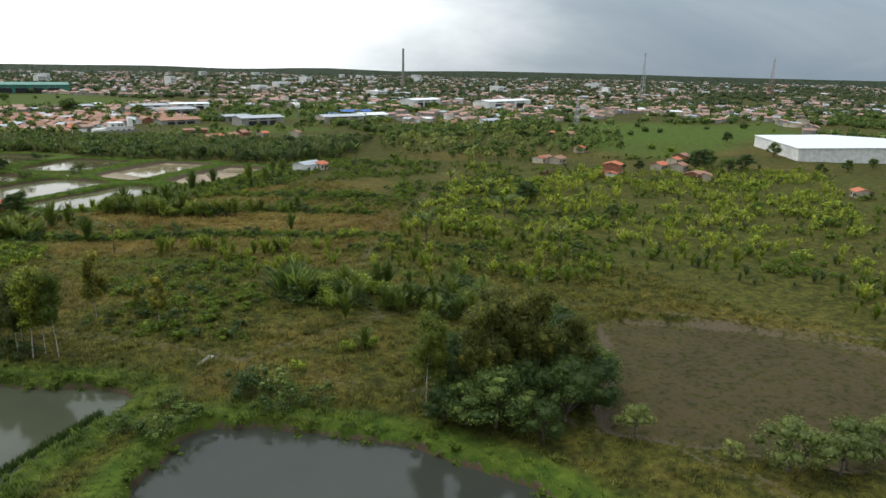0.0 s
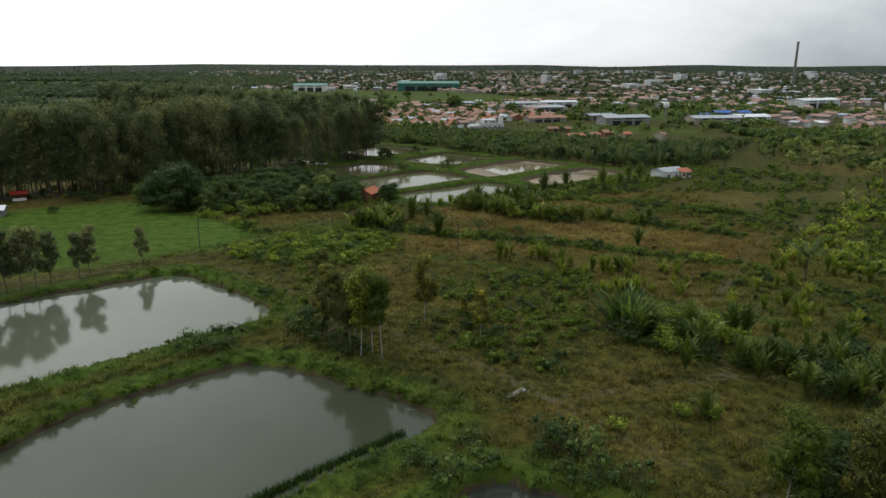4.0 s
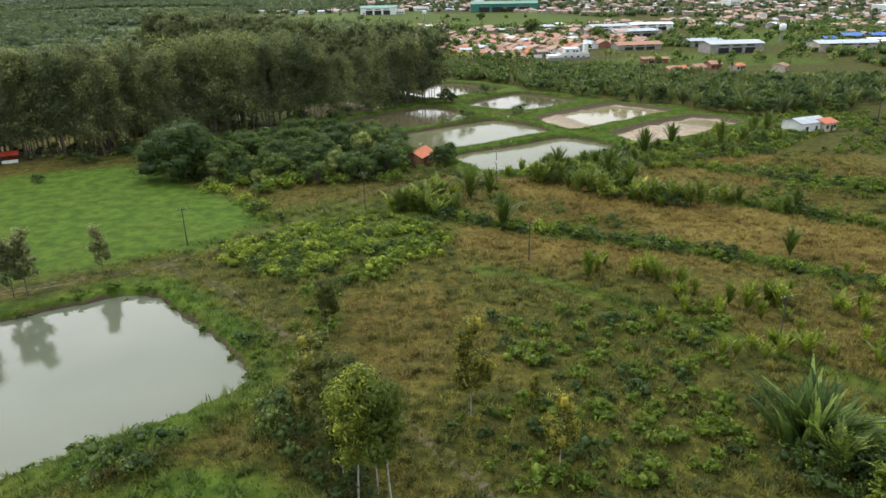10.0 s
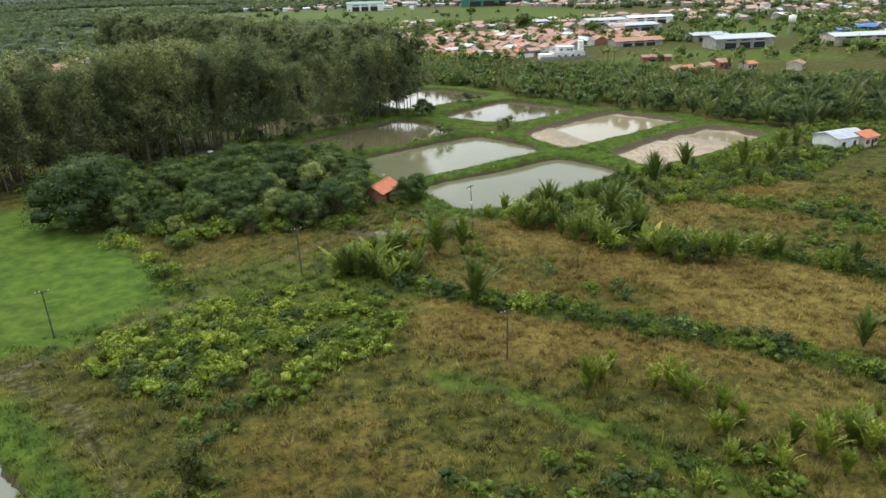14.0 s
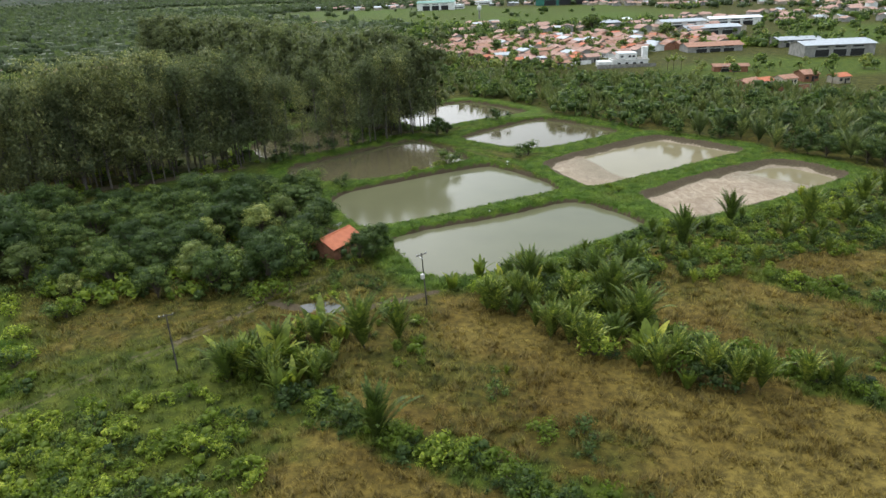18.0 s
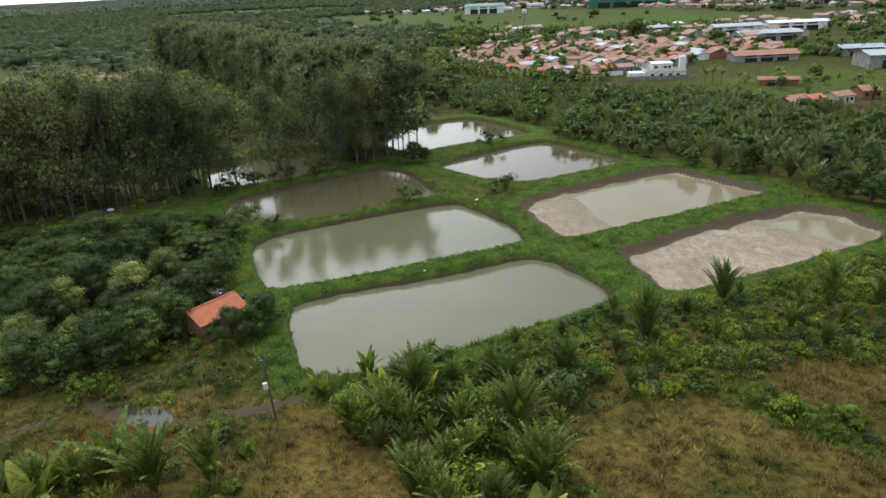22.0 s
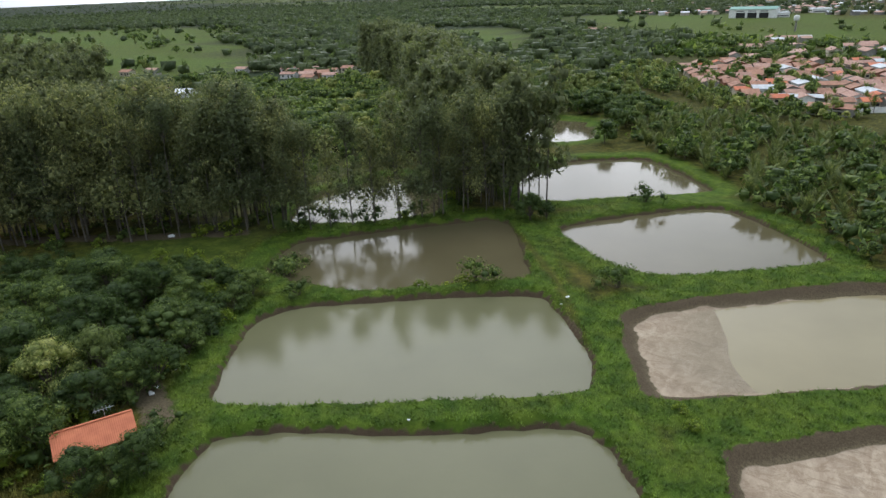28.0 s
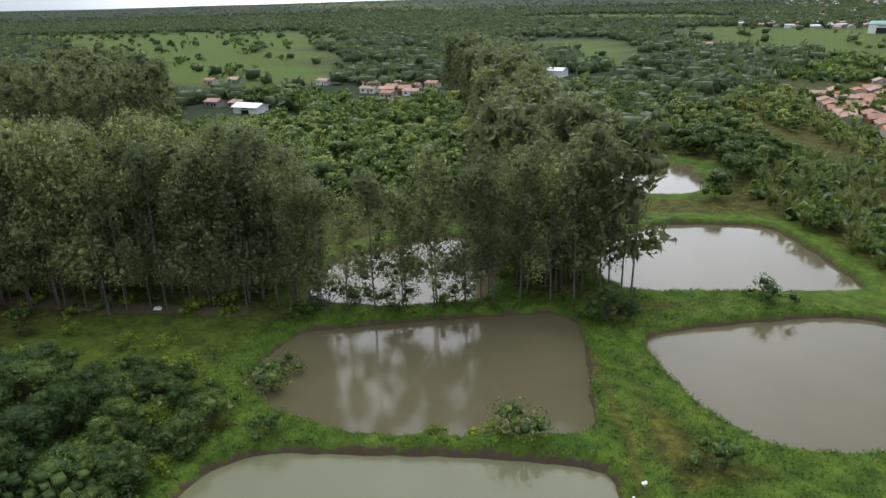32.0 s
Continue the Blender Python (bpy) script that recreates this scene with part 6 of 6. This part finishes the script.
tarpaulin(300, 560, 17, 12, 6.5, 0.1)
tarpaulin(322, 566, 15, 11, 6.0, 0.2)
tarpaulin(281, 553, 10, 8, 5.0, 0.0)


def brick_house(x, y, turn):
    ob = thing("two_storey_house", "two-storey bare brick house with orange tile roofs and a white porch", "house", "", Matrix.Translation((x, y, land_z(x, y))) @ Matrix.Rotation(turn, 4, "Z"))
    part("lower_wall", box_mesh("lower_wall", (9, 8, 3.1), (0, 0, -0.2), M_BRICK, 0, 0.03), ob)
    w2, r2 = gable_meshes(7, 7.4, 2.9, 1.0, M_BRICK, M_TILE_NEW)
    for name, me in (("upper_wall", w2), ("roof", r2)):
        part(name, me, ob).location = (0.6, 0.2, 2.95)
    part("porch", box_mesh("porch", (3.2, 5, 2.6), (-5.9, -0.6, -0.2), M_WALL_WHITE, 0, 0.03), ob)
    pr, rr = gable_meshes(3.4, 5.4, 2.4, 0.7, M_WALL_WHITE, M_TILE_NEW, 0.3)
    part("porch_roof", rr, ob).location = (-5.9, -0.6, 0.05)
    opening("window", 1.5, 1.2, (0.5, -3.55, 4.0), 0, M_BLACK, ob, M_WALL_WHITE)
    opening("door", 1.0, 2.1, (-1.5, -4.02, 0), 0, M_BLACK, ob, M_WALL_WHITE)
    opening("window", 1.2, 1.0, (2.4, -4.02, 1.0), 0, M_BLACK, ob, M_WALL_WHITE)


brick_house(234, 174, 0.5)


def hut(x, y, turn):
    """The keeper's brick hut beside the ponds, with its antenna."""
    ob = thing("pond_hut", "small brick hut with a bright orange tile roof beside the ponds", "hut", "", Matrix.Translation((x, y, land_z(x, y))) @ Matrix.Rotation(turn, 4, "Z"))
    w, d, h, rise = 7.6, 5.2, 2.5, 1.35
    walls, roof = gable_meshes(w, d, h, rise, M_BRICK, M_TILE_NEW, 0.55)
    part("wall", walls, ob)
    part("roof", roof, ob)
    opening("door", 0.95, 2.0, (-1.4, -d / 2 - 0.02, 0), 0, M_BLACK, ob, M_WOOD)
    opening("window", 1.0, 0.9, (1.6, -d / 2 - 0.02, 1.0), 0, M_BLACK, ob, M_WOOD)
    v, f = tube([(1.5, 0.3, 2.8), (1.5, 0.3, 5.2)], [0.04, 0.03], 6)
    part("antenna_mast", mesh_np("antenna_mast", v, [f], M_STEEL), ob)
    pieces = [tube([(0.4, 0.3, 5.0), (2.6, 0.3, 5.1)], [0.025, 0.025], 4)]
    pieces += [tube([(0.6 + 0.4 * n, -0.3, 5.02 + 0.02 * n), (0.6 + 0.4 * n, 0.9, 5.02 + 0.02 * n)], [0.015, 0.015], 4) for n in range(5)]
    v, f = join(pieces)
    part("antenna", mesh_np("antenna", v, [f], M_STEEL), ob)
    part("ridge_cap", box_mesh("ridge_cap", (w + 1.0, 0.3, 0.14), (0, 0, h + rise + 0.13), M_TILE_NEW, 0, 0.04), ob)


hut(-3.2, 223.8, 1.12)


def roadside_stall(x, y, turn):
    """A small open stall under a red roof beside the grove road."""
    ob = thing("roadside_stall", "small open stall with a red sheet roof beside the grove", "stall", "", Matrix.Translation((x, y, land_z(x, y))) @ Matrix.Rotation(turn, 4, "Z"))
    part("counter", box_mesh("counter", (4.2, 0.5, 1.0), (0, -1.3, -0.1), M_WALL_WHITE, 0, 0.03), ob)
    part("back_wall", box_mesh("back_wall", (4.4, 0.15, 2.4), (0, 1.5, -0.1), M_RED, 0, 0.02), ob)
    for px in (-2.2, 2.2):
        for py in (-1.6, 1.6):
            part("post", box_mesh("post", (0.14, 0.14, 2.6), (px, py, -0.1), M_WOOD, 0, 0.01), ob)
    w2, r2 = gable_meshes(4.8, 3.6, 2.45, 0.8, M_RED, M_RED, 0.3)
    part("roof", r2, ob)


roadside_stall(-125, 231, 0.5)


def utility_pole(x, y, height, turn, box=False, lean=0.0):
    m = Matrix.Translation((x, y, land_z(x, y) - 0.2)) @ Matrix.Rotation(turn, 4, "Z") @ Matrix.Rotation(lean, 4, "Y")
    ob = thing("utility_pole", "slim dark utility pole with a crossarm" + (" and a transformer" if box else ""), "utility pole", "power line poles", m)
    v, f = tube([(0, 0, 0), (0, 0, height * 0.5), (0, 0, height)], [0.13, 0.11, 0.08], 8)
    part("shaft", mesh_np("shaft", v, [f], M_WOOD, smooth=True), ob)
    part("crossarm", box_mesh("crossarm", (1.9, 0.10, 0.12), (0, 0.12, height - 0.35), M_WOOD, 0, 0.01), ob)
    for px in (-0.85, -0.3, 0.85):
        v, f = tube([(px, 0.12, height - 0.23), (px, 0.12, height - 0.12), (px, 0.12, height - 0.02)], [0.05, 0.07, 0.03], 6)
        part("insulator", mesh_np("insulator", v, [f], M_CERAMIC), ob)
    if box:
        part("transformer", box_mesh("transformer", (0.55, 0.45, 0.8), (-0.35, -0.2, height * 0.55), M_CERAMIC, 0, 0.05), ob)
        part("lamp_arm", box_mesh("lamp_arm", (0.08, 1.3, 0.08), (0, 0.5, height - 0.9), M_STEEL, 0, 0.01), ob)


utility_pole(-47, 159.5, 8.0, 0.5)
utility_pole(-13.8, 180.2, 9.0, 0.6)
utility_pole(19.8, 149.7, 7.6, 0.4)
utility_pole(17.4, 201.2, 9.2, 0.7, True, -0.05)
utility_pole(50.6, 116, 8.2, 0.2)


def lattice_mast(x, y, height, base, label):
    ob = thing("lattice_mast", label, "mast", "telecom masts", Matrix.Translation((x, y, land_z(x, y))))
    lv = np.linspace(0, height, 15)
    half = base / 2 * (1 - 0.85 * lv / height)
    for sx, sy in ((-1, -1), (1, -1), (1, 1), (-1, 1)):
        v, f = tube(np.stack([sx * half, sy * half, lv], 1), np.full(15, 0.22), 4)
        part("leg", mesh_np("leg", v, [f], M_STEEL), ob)
    pieces = []
    for n in range(14):
        c = [np.array([sx * half[n + k], sy * half[n + k], lv[n + k]]) for k in (0, 1) for sx, sy in ((-1, -1), (1, -1), (1, 1), (-1, 1))]
        for k in range(4):
            pieces += [tube([c[k], c[4 + (k + 1) % 4]], [0.12, 0.12], 3), tube([c[4 + k], c[4 + (k + 1) % 4]], [0.12, 0.12], 3)]
    v, f = join(pieces)
    part("bracing", mesh_np("bracing", v, [f], M_RED if "red" in label else M_STEEL), ob)


lattice_mast(895, 696, 74, 7, "tall grey lattice telecom mast above the town")
lattice_mast(1285, 707, 74, 9, "tall red and white lattice telecom mast above the town")
lattice_mast(449, 405, 24, 4, "short grey lattice pylon in a meadow")


def chimney(x, y, height):
    ob = thing("tower_stack", "slim grey concrete tower rising above the distant town", "tower", "", Matrix.Translation((x, y, land_z(x, y))))
    v, f = tube([(0, 0, 0), (0, 0, height * 0.5), (0, 0, height)], [3.6, 2.9, 2.4], 14)
    part("shaft", mesh_np("shaft", v, [f], M_CONCRETE, smooth=True), ob)
    v, f = tube([(0, 0, height - 3), (0, 0, height)], [3.1, 3.1], 14)
    part("platform", mesh_np("platform", v, [f], M_CONCRETE), ob)


chimney(945, 1490, 90)


def water_tank(x, y):
    ob = thing("water_tower", "white water tank on a slim concrete column", "water tower", "", Matrix.Translation((x, y, land_z(x, y))))
    v, f = tube([(0, 0, -0.2), (0, 0, 9)], [0.9, 0.8], 10)
    part("column", mesh_np("column", v, [f], M_CONCRETE, smooth=True), ob)
    v, f = tube([(0, 0, 8.4), (0, 0, 9.2), (0, 0, 13), (0, 0, 13.8)], [0.9, 2.4, 2.4, 0.4], 14)
    part("tank", mesh_np("tank", v, [f], M_WALL_WHITE, smooth=True), ob)


water_tank(-22, 900)
water_tank(250, 560)

rim = rounded([(-1.4, 200.2), (0.6, 199.3), (3.0, 199.2), (2.6, 199.9), (0.4, 200.4)])
puddle_z = max(land_z(px, py) for px, py in rim) + 0.02
pond_water("puddle", rim, puddle_z, M_WATER_DARK, "shallow puddle on the muddy track beside the pole")

slab = new("concrete_slab", box_mesh("concrete_slab", (3.8, 1.0, 0.3), (0, 0, 0), M_CONCRETE, 0, 0.04))
slab.matrix_world = Matrix.Translation((18.8, 70.8, land_z(18.8, 70.8) - 0.08)) @ Matrix.Rotation(0.75, 4, "Z")
tagged(slab, "weathered concrete culvert slab beside the trail", "concrete slab")



def plastic_bag(x, y, size, seed):
    """A crumpled bag lying on the grass."""
    rng = np.random.default_rng(seed)
    unit, quads = CUBE_SPHERE[2]
    v = unit * [size, size * 0.7, size * 0.35] * (0.65 + 0.6 * rng.random((len(unit), 1)))
    ob = new("plastic_bag", mesh_np("plastic_bag", v, [quads], M_SHEET_WHITE))
    ob.matrix_world = Matrix.Translation((x, y, land_z(x, y) + size * 0.2)) @ Matrix.Rotation(seed, 4, "Z")
    tagged(ob, "crumpled white plastic feed bag lying on the ground", "bag", "litter")


for n, (x, y, s) in enumerate(((27.4, 287.7, 0.45), (-11.3, 240.3, 0.4), (24.8, 246.6, 0.25), (27.5, 285, 0.2), (-9.5, 236, 0.5), (-8.5, 234.5, 0.6), (-60, 276, 0.9), (25, 283, 0.25), (29, 262, 0.2))):
    plastic_bag(x, y, s, n + 1)

# ---- the far town and woods ----


def far_town(name, label, count, seed, az, dist, roofs):
    """Hundreds of small gabled houses, joined; each keeps its own roof tone."""
    rng = np.random.default_rng(seed)
    a = np.radians(az[0] + (az[1] - az[0]) * rng.random(count))
    r = dist[0] + (dist[1] - dist[0]) * rng.random(count) ** 1.25
    x, y = np.sin(a) * r, np.cos(a) * r
    ok = (vnoise(x / 130, y / 130, 81) > 0.36) & (outline_distance(TOWN, x, y) > 6) & ~((x < 215) & (y < 545) & (x > -60))
    for poly in MEADOWS:
        ok &= outline_distance(poly, x, y) > 4
    x, y = x[ok], y[ok]
    z = land(x, y)[0]
    n = len(x)
    w, d, h = 7 + 7 * rng.random(n) ** 2, 6 + 5 * rng.random(n) ** 2, 2.8 + 2.2 * rng.random(n) ** 3
    rise, turn = 0.9 + 0.8 * rng.random(n), 0.42 + (rng.random(n) < 0.5) * 1.57 + 0.15 * rng.normal(size=n)
    base = np.array([(-1, -1, 0, 0), (1, -1, 0, 0), (1, 1, 0, 0), (-1, 1, 0, 0), (-1, -1, 1, 0), (1, -1, 1, 0), (1, 1, 1, 0), (-1, 1, 1, 0), (-1, 0, 1, 1), (1, 0, 1, 1)], float)
    roof_v = np.array([(-1.1, -1.15, 1, 0.02), (1.1, -1.15, 1, 0.02), (1.1, 0, 1, 1.12), (-1.1, 0, 1, 1.12), (1.1, 1.15, 1, 0.02), (-1.1, 1.15, 1, 0.02)], float)
    allv = np.vstack([base, roof_v])
    lx, ly = allv[:, 0][None] * w[:, None] / 2, allv[:, 1][None] * d[:, None] / 2
    vz = allv[:, 2][None] * h[:, None] + allv[:, 3][None] * rise[:, None] + z[:, None]
    ct, st = np.cos(turn)[:, None], np.sin(turn)[:, None]
    v = np.stack([lx * ct - ly * st + x[:, None], lx * st + ly * ct + y[:, None], vz], -1).reshape(-1, 3)
    quads = np.array([(0, 1, 5, 4), (2, 3, 7, 6), (1, 2, 6, 5), (3, 0, 4, 7), (10, 11, 12, 13), (13, 12, 14, 15)])
    tris = np.array([(5, 6, 9), (7, 4, 8)])
    off = (np.arange(n) * 16)[:, None, None]
    wallm, roofm = rng.choice(3, n, p=[0.08, 0.36, 0.56]), 3 + rng.choice(3, n, p=roofs)
    qi = np.repeat(np.stack([wallm] * 4 + [roofm] * 2, 1).ravel(), 1)
    ti = np.repeat(wallm, 2)
    me = mesh_np(name, v, [(quads[None] + off).reshape(-1, 4), (tris[None] + off).reshape(-1, 3)], [M_WALL_WHITE, M_WALL_CREAM, M_WALL_GREY, M_TILE_PALE, M_SHEET_WHITE, M_SHEET], np.concatenate([qi, ti]))
    tagged(new(name, me), label, "town", kind="stuff")


far_town("near_suburb", "rows of small tile-roofed houses at the edge of town", 900, 61, (-2, 66), (560, 1150), [0.86, 0.02, 0.12])
far_town("far_town", "wide low town of pale walls and terracotta roofs", 4200, 62, (-14, 72), (900, 3300), [0.74, 0.04, 0.22])


def blocks(count, seed):
    """Larger pale buildings standing out of the far town."""
    rng = np.random.default_rng(seed)
    for _ in range(count):
        a, r = math.radians(-5 + 62 * rng.random()), 1100 + 1700 * rng.random()
        x, y = math.sin(a) * r, math.cos(a) * r
        w, d, h = 12 + 26 * rng.random(), 10 + 14 * rng.random(), 5 + 13 * rng.random() ** 2
        ob = thing("town_block", "pale flat-roofed building in the distant town", "building", "town blocks", Matrix.Translation((x, y, land_z(x, y))) @ Matrix.Rotation(0.42, 4, "Z"))
        part("wall", box_mesh("wall", (w, d, h), (0, 0, -0.3), M_WALL_WHITE, 0, 0.1), ob)
        part("roof", box_mesh("roof", (w + 0.5, d + 0.5, 0.6), (0, 0, h - 0.3), M_SHEET_WHITE, 0, 0.1), ob)
        for n in range(int(h // 3.2)):
            part("window_band", box_mesh("window_band", (w * 0.86, 0.12, 1.2), (0, -d / 2 - 0.02, 1.0 + 3.1 * n), M_BLACK), ob)


blocks(46, 63)
gardens = np.concatenate([scatter(TOWN, 13, 25), scatter([(-80, 620), (-60, 540), (-20, 500), (10, 470), (50, 452), (60, 478), (20, 484), (-20, 535), (-50, 600)], 6.5, 26),
                          scatter([(100, 440), (140, 425), (230, 440), (320, 470), (330, 480), (220, 470), (130, 480)], 14, 27), scatter([(160, 560), (330, 545), (340, 640), (170, 640)], 17, 28),
                          scatter([(215, 240), (330, 250), (420, 330), (400, 430), (300, 440), (230, 390), (190, 300)], 11, 29)])
mass("garden_trees", "dark garden trees between the houses and yards", "trees", ["broadleaf_tree", "pale_tree", "broadleaf_tree", "thicket_palm"], gardens, 3.5 + 4 * plant_rng.random(len(gardens)), 24, 15)


def far_woods(name, label, count, seed, az, dist, size, leaf_mat, cut, blades=22, clear=True):
    rng = np.random.default_rng(seed)
    a = np.radians(az[0] + (az[1] - az[0]) * rng.random(count))
    r = np.sqrt(dist[0] ** 2 + (dist[1] ** 2 - dist[0] ** 2) * rng.random(count) ** 1.3)
    x, y = np.sin(a) * r, np.cos(a) * r
    ok = (vnoise(x / 90, y / 90, 82) + 0.25 * vnoise(x / 25, y / 25, 83) > cut)
    if clear:
        ok &= (outline_distance(TOWN, x, y) > 3) | (rng.random(count) < 0.12)
        ok &= ~((x > -60) & (x < 240) & (y < 545)) & ~((x > 0) & (y < 360) & (x < 330)) & ~((x > 360) & (x < 540) & (y < 300))
        for poly in MEADOWS:
            ok &= (outline_distance(poly, x, y) + 60 * (vnoise(x / 40, y / 40, 64) - 0.5) > 8) | (rng.random(count) < 0.03)
        ok &= open_ground(np.stack([x, y], 1))
        ok &= ~((x < -10) & (y < 400) & (x > -200))
    x, y = x[ok], y[ok]
    n = len(x)
    z = land(x, y)[0]
    s = size * (0.6 + 0.8 * rng.random(n))
    c = rng.normal(size=(n, blades, 3))
    c /= np.linalg.norm(c, axis=2)[..., None]
    c[..., 2] = np.abs(c[..., 2]) * 0.95 + 0.35
    c *= (0.55 + 0.45 * rng.random((n, blades)))[..., None] * s[:, None, None]
    c += np.stack([x, y, z], 1)[:, None]
    e1 = rng.normal(size=(n, blades, 3)) * s[:, None, None] * 0.36
    e2 = rng.normal(size=(n, blades, 3)) * s[:, None, None] * 0.36
    v = np.stack([c, c + e1, c + e2], 2).reshape(-1, 3)
    hv, hf = hearts(rng, np.stack([x, y, z + 0.55 * s], 1), np.stack([s, s, s * 0.8], 1), 0.8, 1)
    tagged(new(name, mesh_np(name, np.vstack([v, hv]), [np.vstack([np.arange(len(v)).reshape(-1, 3), hf + len(v)])], leaf_mat, smooth=True)), label, "trees", kind="stuff")


far_woods("suburb_trees", "dark trees and scrub between the houses at the edge of town", 9000, 64, (-8, 74), (300, 1000), 3.6, M_LEAF, 0.5, 18)
far_woods("west_woods", "dense dark woodland beyond the eucalyptus grove", 17000, 68, (-80, -6), (330, 2200), 5.6, M_LEAF_HAZY, 0.12, 9)
palms_w = scatter(MEADOWS[0], 52, 33, 1.8)
mass("meadow_palms", "palms and round trees dotted over a bright far meadow", "trees", ["thicket_palm", "broadleaf_tree", "dark_bush"], palms_w, 5 + 5 * plant_rng.random(len(palms_w)), 9, 33)
far_woods("town_trees", "dark green trees scattered through the distant town", 13000, 65, (-76, 76), (900, 2800), 5.2, M_LEAF_HAZY, 0.36, 8)
far_woods("distant_woods", "dark wooded country up to the horizon", 9000, 66, (-80, 80), (2300, 4300), 3.6, M_LEAF_HAZY, 0.2, 5, False)
far_woods("meadow_scrub", "bushes dotted over meadows near the town", 900, 67, (5, 66), (280, 620), 2.4, M_BUSH, 0.5, 22)
